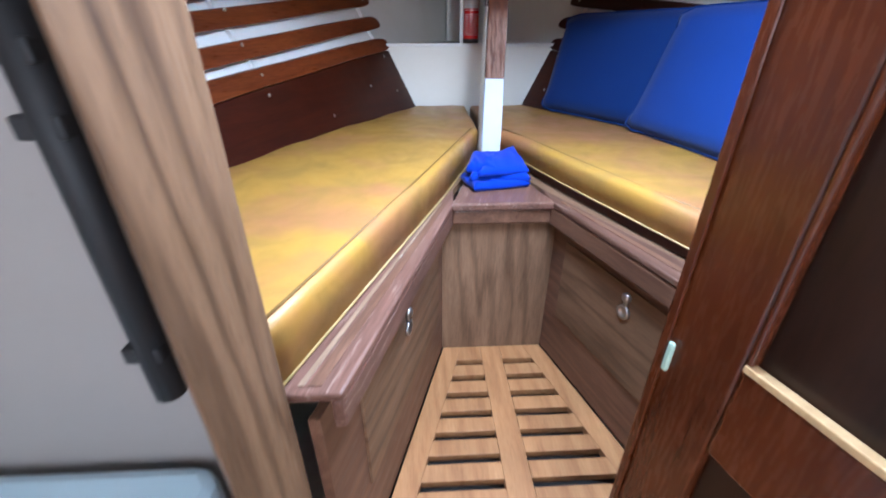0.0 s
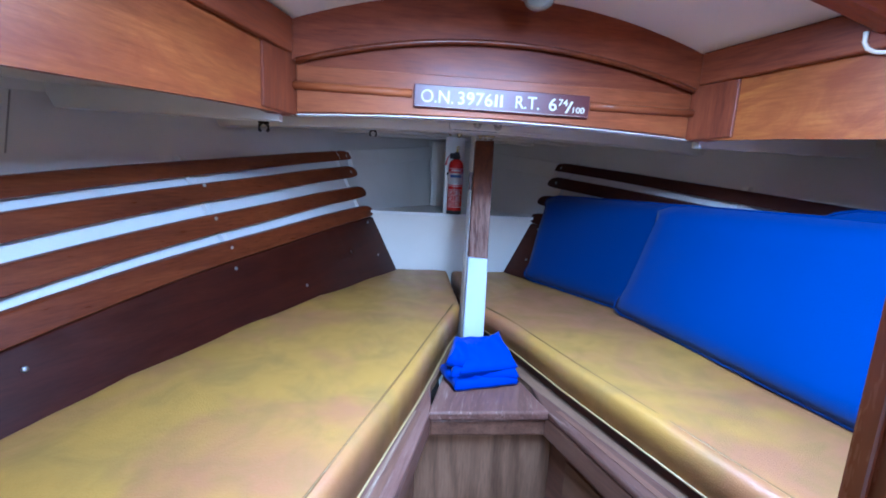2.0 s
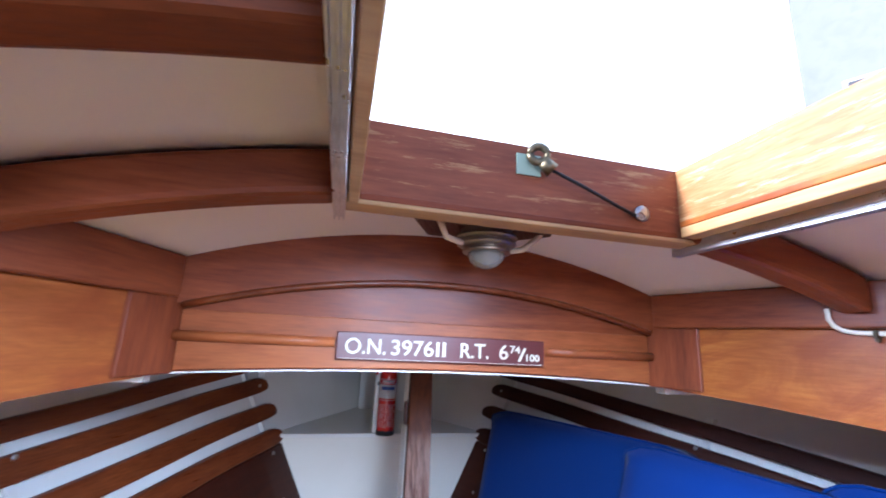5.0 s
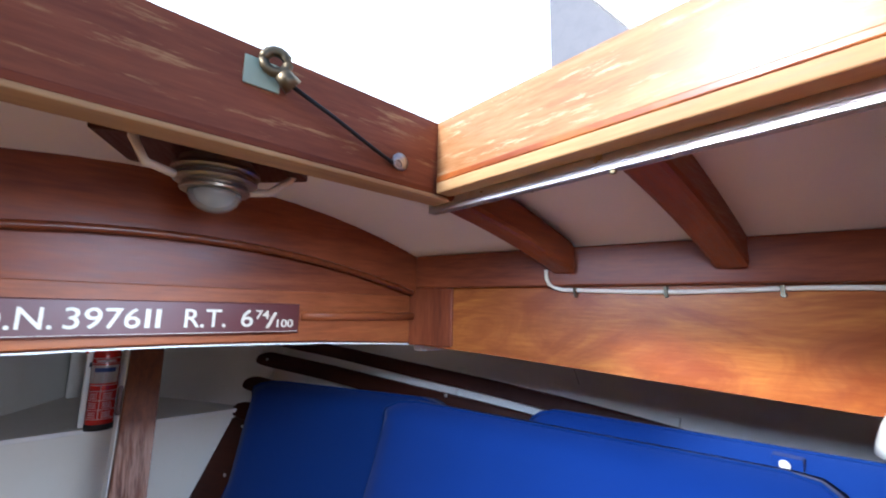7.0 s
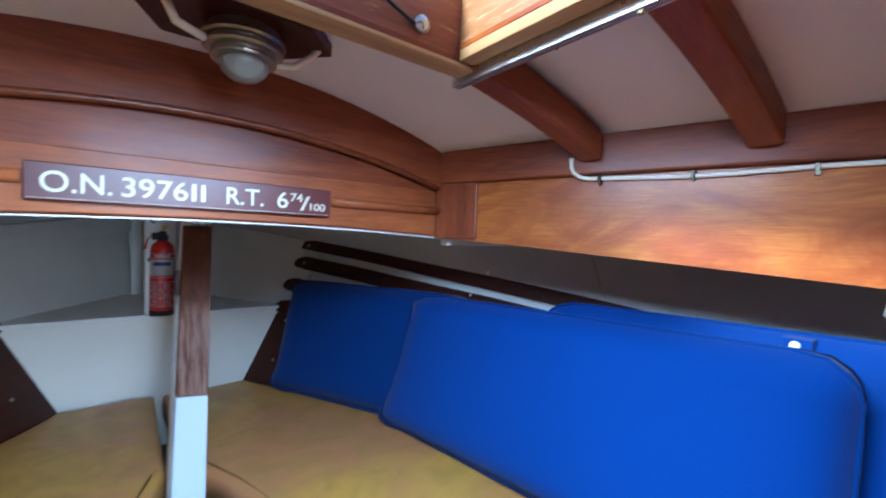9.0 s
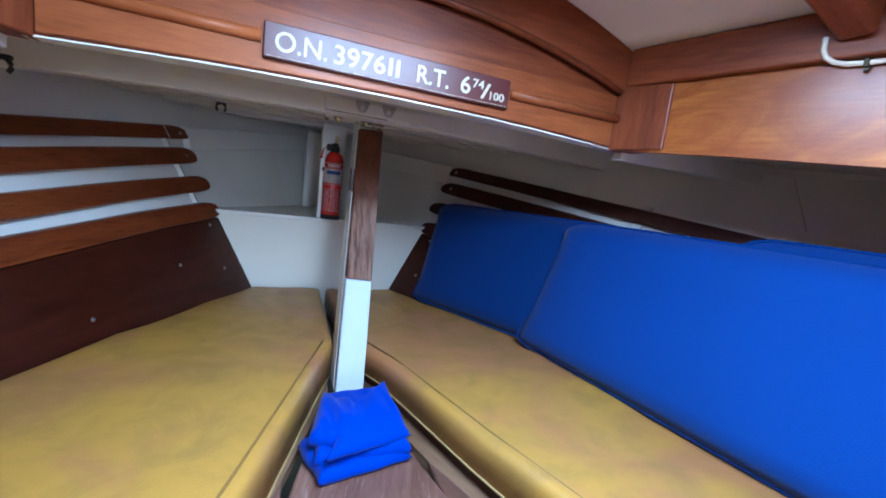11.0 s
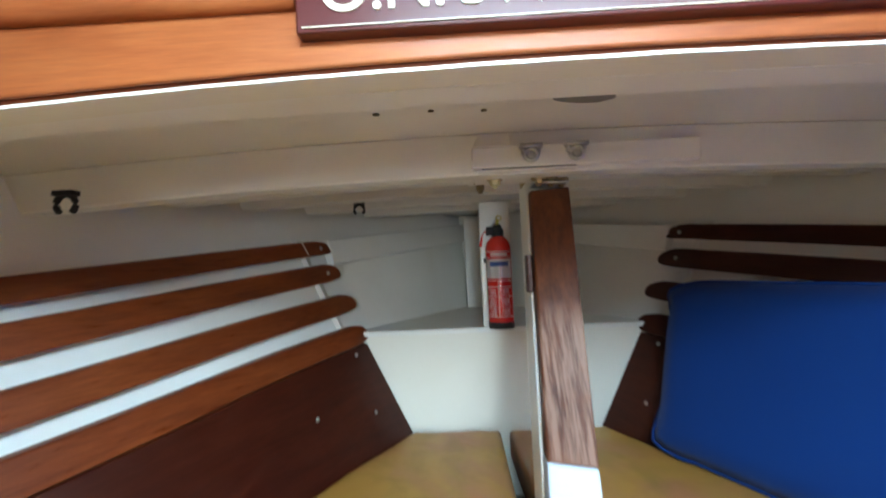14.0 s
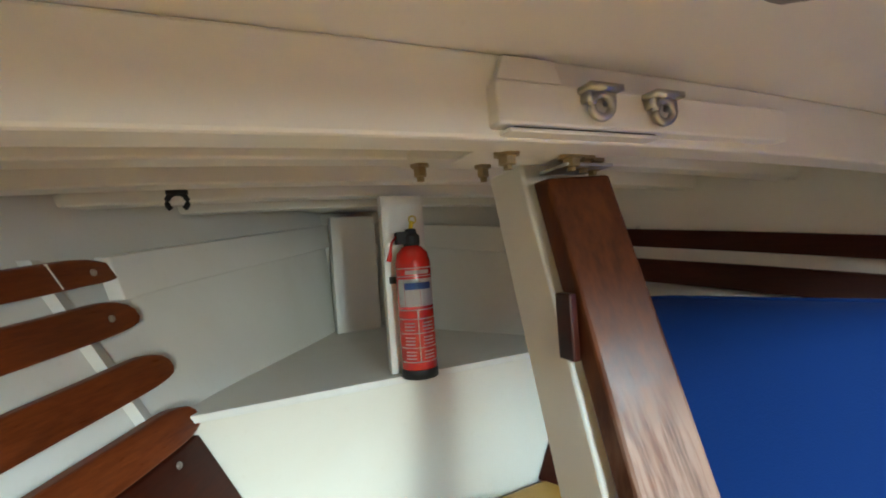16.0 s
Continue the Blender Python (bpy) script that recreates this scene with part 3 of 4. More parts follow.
def berth(side):
    """A berth: front panel, ledge, board under the cushion."""
    e = empty("berth", (side * 0.5, 1.1, SOLE))
    off = 0.0 if side < 0 else -0.035
    P = lambda y: side * (0.205 + off + 0.29 * (1.19 - y))
    Rl = lambda y: side * (0.170 + off + 0.292 * (1.168 - y))
    B = lambda y: side * (0.45 + off * 0.8 - 0.345 * (y - 0.47)) if y < 1.34 else side * 0.15
    ys = (0.43, 1.195)
    front = obj("front_panel", prism([(P(ys[0]), ys[0]), (P(ys[1]), ys[1]), (P(ys[1]) + side * 0.018, ys[1]), (P(ys[0]) + side * 0.018, ys[0])], SOLE, 0.45), m_front_l if side < 0 else m_front_r, e)
    tagged(front, "walnut faced plywood front")
    lid = obj("locker_lid", prism([(P(y) - side * a, y) for y, a in ((0.55, 0), (1.12, 0), (1.12, 0.006), (0.55, 0.006))], 0.10, 0.385), (m_walnut_l if side < 0 else m_walnut_r), e, bevel=0.001)
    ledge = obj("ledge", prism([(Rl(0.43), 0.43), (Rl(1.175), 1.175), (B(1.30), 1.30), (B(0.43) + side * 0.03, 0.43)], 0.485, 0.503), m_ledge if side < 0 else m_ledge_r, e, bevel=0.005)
    tween = lambda y, k: Rl(y) + (B(y) + side * 0.01 - Rl(y)) * k
    obj("ledge_groove", prism([(tween(y, k), y) for y, k in ((0.445, 0.42), (1.16, 0.42), (1.16, 0.66), (0.445, 0.66))], 0.5034, 0.5050), m_front_l if side < 0 else m_front_r, e, bevel=0.0005)
    if side < 0:
        obj("ledge_strip", prism([(tween(y, k), y) for y, k in ((0.445, 0.72), (1.16, 0.72), (1.16, 0.84), (0.445, 0.84))], 0.5034, 0.5060), m_worn_edge, e, bevel=0.001)
    lip = obj("rail", prism([(Rl(0.432) + side * 0.002, 0.432), (Rl(1.174) + side * 0.002, 1.174), (Rl(1.174) + side * 0.022, 1.174), (Rl(0.432) + side * 0.022, 0.432)], 0.425, 0.484), m_front_r if side > 0 else m_ledge, e, bevel=0.006)
    base = obj("berth_board", prism([(B(0.43) + side * 0.01, 0.431), (B(1.30), 1.30), (side * 0.045, 1.62), (side * 0.02, 2.35), (side * 0.30, 2.35), (side * 0.56, 1.8), (side * 0.86, 1.1), (side * 0.93, 0.432)], 0.475, 0.500), (m_walnut_l if side < 0 else m_walnut_r), e)
    if side > 0:
        # starboard only: dark band between ledge and cushion
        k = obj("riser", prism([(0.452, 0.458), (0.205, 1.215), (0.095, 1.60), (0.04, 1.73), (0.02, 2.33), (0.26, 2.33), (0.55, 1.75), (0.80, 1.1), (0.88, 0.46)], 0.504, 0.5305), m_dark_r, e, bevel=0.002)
        tagged(k, "dark riser under the cushion")
    fy = 0.815 if side < 0 else 0.85
    c = Vector((P(fy) - side * 0.006, fy, 0.33))
    k = obj("latch", join(lathe([(0.014, 0), (0.014, 0.007), (0.009, 0.012), (0.002, 0.013)], c + Vector((0, 0, 0.028)), (-side, -0.28, 0), 12), lathe([(0.021, 0), (0.021, 0.006), (0.013, 0.007), (0.012, 0.001), (0.002, 0.001)], c + Vector((0, 0, -0.018)), (-side, -0.28, 0), 14),
                          box((c.x - 0.004, c.y - 0.008, c.z - 0.005), (c.x + 0.004, c.y + 0.008, c.z + 0.030))), m_steel, e, smooth=True)
    tagged(k, "dull steel finger-pull latch")
    return tagged(e, "walnut fronted berth with a worn mahogany ledge", "berth", group="berths in the bow")


def cushion(side, pts, seam):
    """A flat vinyl mattress with rounded edges and a piped seam."""
    e = empty("berth_cushion", (pts[0][0], pts[0][1], 0.50))
    bm = bmesh.new()
    base = 0.504 if side < 0 else 0.532
    vs = [bm.verts.new((x, y, base)) for x, y in pts]
    f = bm.faces.new(vs)
    bm.normal_update()
    r = bmesh.ops.extrude_face_region(bm, geom=[f])
    top = [v for v in r["geom"] if isinstance(v, bmesh.types.BMVert)]
    for v in top:
        v.co.z = 0.615
    edges = [ed for ed in bm.edges if all(v.co.z > 0.6 for v in ed.verts)]
    bmesh.ops.bevel(bm, geom=edges, offset=0.024, segments=4, profile=0.55, affect="EDGES")
    bmesh.ops.triangulate(bm, faces=[q for q in bm.faces if len(q.verts) > 4])
    for _ in range(3):
        bmesh.ops.subdivide_edges(bm, edges=[q for q in bm.edges if q.calc_length() > 0.11], cuts=1, use_grid_fill=True)
    bmesh.ops.triangulate(bm, faces=bm.faces)
    for v in bm.verts:
        if v.co.z > 0.53:
            p = v.co
            w = min(1.0, (p.z - 0.53) / 0.08)
            v.co.z += w * (0.005 * noise.noise(Vector((p.x * 5, p.y * 5, side))) + 0.003 * noise.noise(Vector((p.x * 13, p.y * 13, 4))))
    body = obj("cushion_body", bm, m_vinyl, e, smooth=True)
    sm = obj("piping", tube([(x, y, z) for x, y, z in seam], 0.0028, 6), m_pipe, e, smooth=True)
    obj("base_piping", tube([(x - side * 0.001, y, base + 0.004) for x, y in (edge_l if side < 0 else edge_r)[:4]], 0.0026, 6), m_base_pipe, e, smooth=True)
    return tagged(e, "mustard yellow vinyl berth cushion, creased and worn", "cushion", group="berth cushions")


def hull_board(side, z0, z1, y0, y1, gap, thick, name, m, parent, ny=24, round_end=True, fall=0.0):
    """A bent strip along the hull, its inner face a gap away from the lining."""
    y1 += 0.022 if side > 0 else 0.018
    def f(u, v):
        y = y1 + (y0 - y1) * u
        drop = sheer(y) + fall * max(0, 2.37 - y)
        z = z0 + (z1 - z0) * v - drop
        mid = (z0 + z1) / 2 - drop
        if round_end and u < 0.03:
            k = math.sqrt(max(0, 1 - (1 - u / 0.03) ** 2))
            z = mid + (z - mid) * (0.25 + 0.75 * k)
        return (side * (hull(y, z) - gap - thick), y, z)
    us = [0, 0.005, 0.012, 0.02, 0.03] + steps(0.06, 1, ny)
    return obj(name, slab(f, us, [0, 1], (side * thick, 0, 0)), m, parent, bevel=0.004, angle=50)


def backrest(side):
    """A dark backboard with three slats above it on white battens."""
    e = empty("slatted_panelling", (side * 0.7, 1.5, 0.6))
    # starboard slats take the near-black board colour, port slats the mahogany
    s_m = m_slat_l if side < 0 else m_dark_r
    b = hull_board(side, 0.60, 0.885, 0.46, 2.345, 0.02, 0.018, "backboard", m_dark if side < 0 else m_dark_r, e, round_end=False, fall=-0.012)
    tagged(b, "dark stained board with screws")
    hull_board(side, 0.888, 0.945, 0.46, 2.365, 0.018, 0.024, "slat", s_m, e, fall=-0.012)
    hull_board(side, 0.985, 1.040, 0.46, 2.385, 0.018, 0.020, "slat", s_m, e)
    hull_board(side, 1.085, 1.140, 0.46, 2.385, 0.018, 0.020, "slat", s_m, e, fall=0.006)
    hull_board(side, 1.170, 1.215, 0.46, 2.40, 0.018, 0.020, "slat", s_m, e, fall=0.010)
    if side < 0:
        z = 1.1925
        y = 2.315
        k = obj("paint_mark", slab(lambda u, v: (side * (hull(y, v) - 0.0395), y + 0.006 * u, v), [0, 1], [1.166, 1.208], (side * 0.003, 0, 0)), m_white, e)
    for y in (2.33, 1.60, 0.95):
        t = obj("batten", slab(lambda u, v: (side * (hull(y, v) - 0.016), y - 0.015 + 0.03 * u, v), [0, 1], steps(0.6, 1.22 - sheer(y), 8), (side * 0.017, 0, 0)), m_white, e)
    for y, z in ((1.557, 0.771), (2.111, 0.74), (1.783, 0.66), (2.30, 0.86), (2.27, 0.70), (1.0, 0.69), (1.58, 0.835), (1.58, 0.93), (1.60, 1.035), (2.37, 1.19), (2.35, 1.11)):
        x = side * (hull(y, z) - 0.040)
        t = obj("screw", lathe([(0.0065, 0), (0.006, 0.002), (0.002, 0.003)], (x, y, z), (-side, -0.4, 0.3), 10), m_steel, e, smooth=True)
    return tagged(e, "mahogany slats above a dark stained board along the hull", "panelling", group="hull panelling")


cabin_door()
for s in (-1, 1):
    berth(s)
    backrest(s)
hull_line = [(2.345, 0.0), (2.1, 0.0), (1.8, 0.0), (1.5, 0.0), (1.2, 0.0), (0.9, 0.0), (0.6, 0.0), (0.445, 0.0)]
edge_l = [(-0.475, 0.445), (-0.20, 1.21), (-0.075, 1.60), (-0.028, 1.73), (-0.022, 2.34)]
cushion(-1, edge_l + [(-(hull(y, 0.60) - 0.045), y) for y, q in hull_line], [(-0.49, 0.45, 0.6155), (-0.235, 1.19, 0.6155), (-0.11, 1.57, 0.6155), (-0.06, 1.72, 0.615)])
edge_r = [(0.440, 0.455), (0.195, 1.21), (0.085, 1.60), (0.028, 1.72), (0.004, 2.34)]
cushion(1, edge_r + [((hull(y, 0.60) - 0.045), y) for y, q in hull_line], [(0.47, 0.46, 0.6155), (0.23, 1.20, 0.6155), (0.12, 1.58, 0.6155), (0.06, 1.72, 0.615)])


def step_box():
    e = empty("step_locker", (-0.02, 1.2, SOLE))
    obj("front_panel", prism([(-0.205, 1.188), (0.168, 1.188), (0.168, 1.205), (-0.205, 1.205)], SOLE, 0.44), m_walnut_z, e)
    obj("nosing", box((-0.172, 1.165, 0.430), (0.138, 1.19, 0.478)), m_front_l, e, bevel=0.006)
    obj("top_board", prism([(-0.178, 1.155), (0.144, 1.155), (0.05, 1.62), (-0.05, 1.62)], 0.480, 0.505), m_ledge, e, bevel=0.006)
    return tagged(e, "walnut locker step with a worn top board", "step")


step_box()


def mast_post():
    """A raked post: white timber behind, a mahogany face with a white painted foot."""
    e = empty("mast_post", (-0.005, 1.56, 0.505))
    a, b = Vector((0.005, 1.58, 0.504)), Vector((0.0553, 1.882, 1.285))
    up = (b - a)
    w, dpt = Vector((0.0355, -0.012, 0)), Vector((0, 1, 0))
    def seg(name, k0, k1, d0, d1, m, grow=0.0, bev=0.004):
        q = []
        for k in (k0, k1):
            c = a + up * k
            q.append([c - w * (1 + grow) + dpt * d0, c + w * (1 + grow) + dpt * d0, c + w * (1 + grow) + dpt * d1, c - w * (1 + grow) + dpt * d1])
        return obj(name, hexa(q[0], q[1]), m, e, bevel=bev)
    tagged(seg("post_foot", 0.0, 0.388, 0, 0.040, m_foot), "white painted foot")
    tagged(seg("post_face", 0.389, 0.965, 0, 0.030, m_post), "worn mahogany face")
    tagged(seg("post_back", 0.0, 1.0, 0.043, 0.125, m_white, 0.05), "white painted timber")
    c = a + up * 0.755 + Vector((-0.043, 0.036, 0))
    obj("catch", box(c - Vector((0.005, 0.012, 0.035)), c + Vector((0.005, 0.012, 0.035))), m_dark, e, bevel=0.002)
    return tagged(e, "raked post, mahogany above a white painted foot", "post")


mast_post()


def beam_block():
    """White block on the deck beam with two eye plates, bolts below."""
    e = empty("deck_beam_block", (0.02, 1.79, 1.35))
    obj("block", box((-0.100, 1.786, 1.2835), (0.30, 1.846, 1.322)), m_white, e, bevel=0.003)
    obj("fillet", hexa([(-0.098, 1.7875, 1.3222), (-0.03, 1.7875, 1.3222), (-0.03, 1.802, 1.3222), (-0.098, 1.802, 1.3222)], [(-0.085, 1.798, 1.349), (-0.03, 1.798, 1.349), (-0.03, 1.802, 1.349), (-0.085, 1.802, 1.349)]), m_white, e, bevel=0.002)
    # solid black strip that draws the shade inside the open gap
    obj("gap", box((-0.082, 1.790, 1.2812), (0.083, 1.90, 1.2834)), m_black, e)
    obj("plate", box((-0.090, 1.786, 1.2775), (0.085, 1.905, 1.2811)), m_white, e, bevel=0.001)
    for x in (0.003, 0.082):
        obj("eye_plate", join(box((x - 0.019, 1.768, 1.314), (x + 0.019, 1.7855, 1.3195)), ring((x, 1.777, 1.302), (0.15, 1, 0.1), 0.0105, 0.0042), box((x - 0.016, 1.775, 1.305), (x - 0.010, 1.7855, 1.317)), box((x + 0.010, 1.775, 1.305), (x + 0.016, 1.7855, 1.317))), m_steel, e, smooth=True)
    for x, y in ((-0.055, 1.85), (0.030, 1.855), (0.055, 1.865), (0.078, 1.875)):
        obj("bolt", lathe([(0.015, 0), (0.015, -0.004), (0.010, -0.005), (0.010, -0.013), (0.005, -0.014), (0.005, -0.018)], (x, y, 1.2774), (0, 0, 1), 6), m_brass, e)
    obj("foot_plate", box((0.020, 1.850, 1.2645), (0.086, 1.90, 1.2685)), m_steel, e, bevel=0.001)
    return tagged(e, "white painted block with two steel eye plates", "bracket")


def second_block():
    e = empty("deck_bolt_block", (-0.03, 2.04, 1.32))
    obj("block", box((-0.095, 2.04, 1.316), (0.07, 2.105, 1.330)), m_white, e, bevel=0.003)
    for x in (-0.068, 0.040):
        obj("bolt", lathe([(0.015, 0), (0.015, -0.004), (0.010, -0.005), (0.010, -0.018), (0.006, -0.019), (0.006, -0.026)], (x, 2.075, 1.316), (0, 0, 1), 6), m_brass, e)
    return tagged(e, "white painted pad with two hanging bolts", "bracket")


beam_block()
second_block()


def bow_posts():
    e = empty("stem_post", (-0.03, 2.42, 0.918))
    obj("board", box((-0.056, 2.386, 0.918), (0.044, 2.412, 1.318)), m_white, e, bevel=0.003)
    tagged(e, "white painted board behind the fire extinguisher", "post")
    f = empty("stem_timber", (-0.1, 2.80, 0.918))
    obj("timber", box((-0.09, 3.0, 0.918), (0.07, 3.08, 1.34)), m_white, f, bevel=0.003)
    tagged(f, "white painted stem timber", "post")
    for side in (-1, 1):
        g = obj("hull_stringer", slab(lambda u, v: (side * (hull(u, 1.14 + 0.04 * (u - 2.4)) - 0.030 + 0.020 * v), u, 1.135 + 0.15 * (u - 2.4) + 0.082 * v), steps(2.405, 3.09, 12), [0, 1], (side * 0.024, 0, 0)), m_white, bevel=0.003)
        tagged(g, "white painted stringer along the bow", "stringer", group="stringers")


bow_posts()


def extinguisher():
    e = empty("fire_extinguisher", (-0.003, 2.345, 0.920))
    p = (-0.003, 2.345)
    b = obj("bottle", lathe([(0.030, 0.921), (0.037, 0.926), (0.0385, 0.934), (0.0385, 1.165), (0.034, 1.185), (0.022, 1.198), (0.015, 1.202)], (*p, 0), (0, 0, 1), 28), m_red, e, smooth=True)
    tagged(b, "red enamelled bottle")
    obj("foot_ring", lathe([(0.0395, 0.919), (0.0395, 0.938), (0.0388, 0.939)], (*p, 0), (0, 0, 1), 28), m_black, e, smooth=True)
    obj("valve", join(lathe([(0.017, 1.200), (0.019, 1.206), (0.019, 1.222), (0.013, 1.228), (0.012, 1.238)], (*p, 0), (0, 0, 1), 16), box((p[0] - 0.034, p[1] - 0.012, 1.205), (p[0] - 0.010, p[1] + 0.012, 1.232))), m_black, e, bevel=0.002)
    obj("pin", join(tube([(p[0], p[1], 1.236), (p[0] + 0.004, p[1], 1.255)], 0.005, 6), ring((p[0] + 0.006, p[1], 1.258), (0, 1, 0), 0.008, 0.002, 10)), m_yellow, e)
    t = obj("pull_tab", tube([(p[0] - 0.034, p[1], 1.222), (p[0] - 0.047, p[1] - 0.01, 1.208), (p[0] - 0.052, p[1] - 0.012, 1.185), (p[0] - 0.056, p[1] - 0.012, 1.170)], [0.002, 0.002, 0.004, 0.006], 6), m_red, e, smooth=True)
    def wrap(name, a0, a1, z0, z1, m, r=0.0389):
        c = Vector((p[0], p[1], 0))
        return obj(name, slab(lambda u, v: c + Vector((r * math.sin(u), -r * math.cos(u), v)), steps(a0, a1, 9), [z0, z1], (0, 0, 0.0004)), m, e)
    A, Bm = radians(-78), radians(60)
    tagged(wrap("label", A, Bm, 1.072, 1.130, m_label), "white label band")
    wrap("printing", radians(-50), radians(40), 1.108, 1.122, m_blue_ink, 0.0392)
    for z in (0.955, 0.985, 1.015, 1.045, 1.064, 1.135, 1.152):
        wrap("rule", A, Bm, z, z + 0.0016, m_label, 0.0391)
    for z in (0.962, 0.969, 0.976, 0.992, 0.999, 1.006, 1.022, 1.029, 1.036):
        wrap("printing", radians(-60), radians(-25), z, z + 0.0022, m_label, 0.0391)
        wrap("printing", radians(0), radians(38), z, z + 0.0022, m_label, 0.0391)
    wrap("rule", radians(-14), radians(-11), 0.955, 1.064, m_label, 0.0391)
    wrap("printing", radians(-45), radians(35), 1.140, 1.148, m_label, 0.0391)
    obj("strap", box((p[0] - 0.044, p[1] + 0.025, 1.12), (p[0] + 0.03, p[1] + 0.050, 1.135)), m_black, e)
    return tagged(e, "small red fire extinguisher with white label panels", "fire extinguisher")


extinguisher()


def sign_board():
    e = empty("sign_board", (0.003, 1.362, 1.283))
    obj("board", box((-0.243, 1.352, 1.283), (0.247, 1.366, 1.343)), m_sign, e, bevel=0.002)
    obj("edge_line", join(box((-0.238, 1.3505, 1.286), (0.242, 1.3515, 1.2868))), m_letter, e)
    def text(body, size, x, z, wide):
        cu = bpy.data.curves.new("lettering", "FONT")
        cu.body, cu.size, cu.extrude, cu.offset = body, size, 0.0006, 0.0004
        cu.align_x = "LEFT"
        tmp = bpy.data.objects.new("lettering", cu)
        scene.collection.objects.link(tmp)
        dg = bpy.context.evaluated_depsgraph_get()
        me = bpy.data.meshes.new_from_object(tmp.evaluated_get(dg))
        bpy.data.objects.remove(tmp)
        xs = [v.co.x for v in me.vertices]
        k = wide / (max(xs) - min(xs))
        for v in me.vertices:
            v.co.x = (v.co.x - min(xs)) * k
        me.materials.clear()
        me.materials.append(m_letter)
        o = new("lettering", me)
        o.parent = e
        o.matrix_basis = Matrix.Translation(Vector((x, 1.3512, z)) - e.location) @ pose(0, 0, 0, 90, 0, 0)
    text("O.N.", 0.047, -0.224, 1.297, 0.088)
    text("3976", 0.047, -0.124, 1.297, 0.096)
    text("1", 0.046, -0.022, 1.297, 0.0075)
    text("1", 0.046, -0.007, 1.297, 0.0075)
    text("R.T.", 0.047, 0.036, 1.297, 0.068)
    text("6", 0.047, 0.131, 1.297, 0.022)
    text("74", 0.024, 0.158, 1.312, 0.026)
    text("/", 0.044, 0.178, 1.294, 0.022)
    text("100", 0.022, 0.200, 1.295, 0.034)
    return tagged(e, "dark red board with cream lettering on the beam", "sign")


sign_board()


def back_cushion(name, at_y0, at_y1, z0, z1, thick, label, low, high, lag=(0.0, 0.0), cloth=m_blue):
    """A tall blue cushion leaning on the starboard backrest."""
    e = empty(name, (low[0], at_y0, 0.62))
    def f(u, v, t):
        y = at_y0 + (at_y1 - at_y0) * u
        z = z0 + (z1 - z0) * v
        x0, x1 = low[0] + (low[1] - low[0]) * u, high[0] + (high[1] - high[0]) * u
        return Vector((x0 + (x1 - x0) * v + thick - t, y + (lag[0] + (lag[1] - lag[0]) * u) * v, z))
    n, k = 22, 12
    bm = bmesh.new()
    grids = []
    for face in (0, 1):
        g = []
        for i in range(n + 1):
            row = []
            for j in range(k + 1):
                u, v = i / n, j / k
                # rounded corners in plan
                W, H, r = abs(at_y1 - at_y0), z1 - z0, 0.075
                px, pz = u * W, v * H
                cx, cz = min(max(px, r), W - r), min(max(pz, r), H - r)
                d = math.hypot(px - cx, pz - cz)
                if d > 1e-6 and (px - cx) and (pz - cz):
                    s = max(abs(px - cx), abs(pz - cz)) / d
                    px, pz = cx + (px - cx) * s, cz + (pz - cz) * s
                edge = min(px, W - px, pz, H - pz)
                puff = thick * (0.42 + 0.08 * min(1, edge / 0.12)) if edge < 1e-6 else thick * (0.5 + 0.5 * min(1, (edge / 0.05)) ** 0.5) * 1.0
                t = thick * 0.5 + (puff - thick * 0.5) * 1.0 if face else thick * 0.12
                t += 0.006 * noise.noise(Vector((px * 5, pz * 5, at_y0))) if face and edge > 0.02 else 0
                row.append(bm.verts.new(f(px / W, pz / H, t)))
            g.append(row)
        grids.append(g)
    for fc, g in enumerate(grids):
        for i in range(n):
            for j in range(k):
                bm.faces.new((g[i][j], g[i + 1][j], g[i + 1][j + 1], g[i][j + 1]))
    a, b = grids
    loop = [(i, 0) for i in range(n)] + [(n, j) for j in range(k)] + [(i, k) for i in range(n, 0, -1)] + [(0, j) for j in range(k, 0, -1)]
    for p, q in zip(loop, loop[1:] + loop[:1]):
        bm.faces.new((a[p[0]][p[1]], a[q[0]][q[1]], b[q[0]][q[1]], b[p[0]][p[1]]))
    rim = [b[i][j].co.copy() for i, j in loop]
    obj("cover", bm, cloth, e, smooth=True)
    obj("piping", tube(rim + rim[:1], 0.0045, 6), m_blue_pipe, e, smooth=True)
    tagged(e, label, "cushion", group="blue back cushions")
    return e


back_cushion("back_cushion", 2.17, 1.48, 0.622, 1.045, 0.085, "royal blue canvas back cushion against the slats, coloured darker for shade", (0.318, 0.655), (0.435, 0.775), (0.08, 0.0), m_blue_shade)
back_cushion("back_cushion", 1.665, 0.56, 0.622, 1.048, 0.085, "large royal blue canvas cushion with piped edge", (0.530, 0.69), (0.652, 0.875), (-0.03, 0.0))
back_cushion("back_cushion", 1.22, 0.436, 0.622, 1.068, 0.06, "blue canvas cushion with a snap strap", (0.75, 0.83), (0.855, 1.005))


def snap_strap():
    e = obj("snap_strap", join(box((0.955, 0.640, 1.020), (0.985, 0.690, 1.062)), lathe([(0.010, 0), (0.009, 0.004), (0.003, 0.006)], (0.955, 0.668, 1.047), (-1, 0, 0.2), 12)), m_blue, bevel=0.003)
    b = obj("snap", lathe([(0.010, 0), (0.009, 0.004), (0.003, 0.006)], (0.953, 0.668, 1.047), (-1, 0, 0.2), 14), m_label, e, smooth=True)
    return tagged(e, "blue canvas strap with a white snap fastener", "strap")


snap_strap()


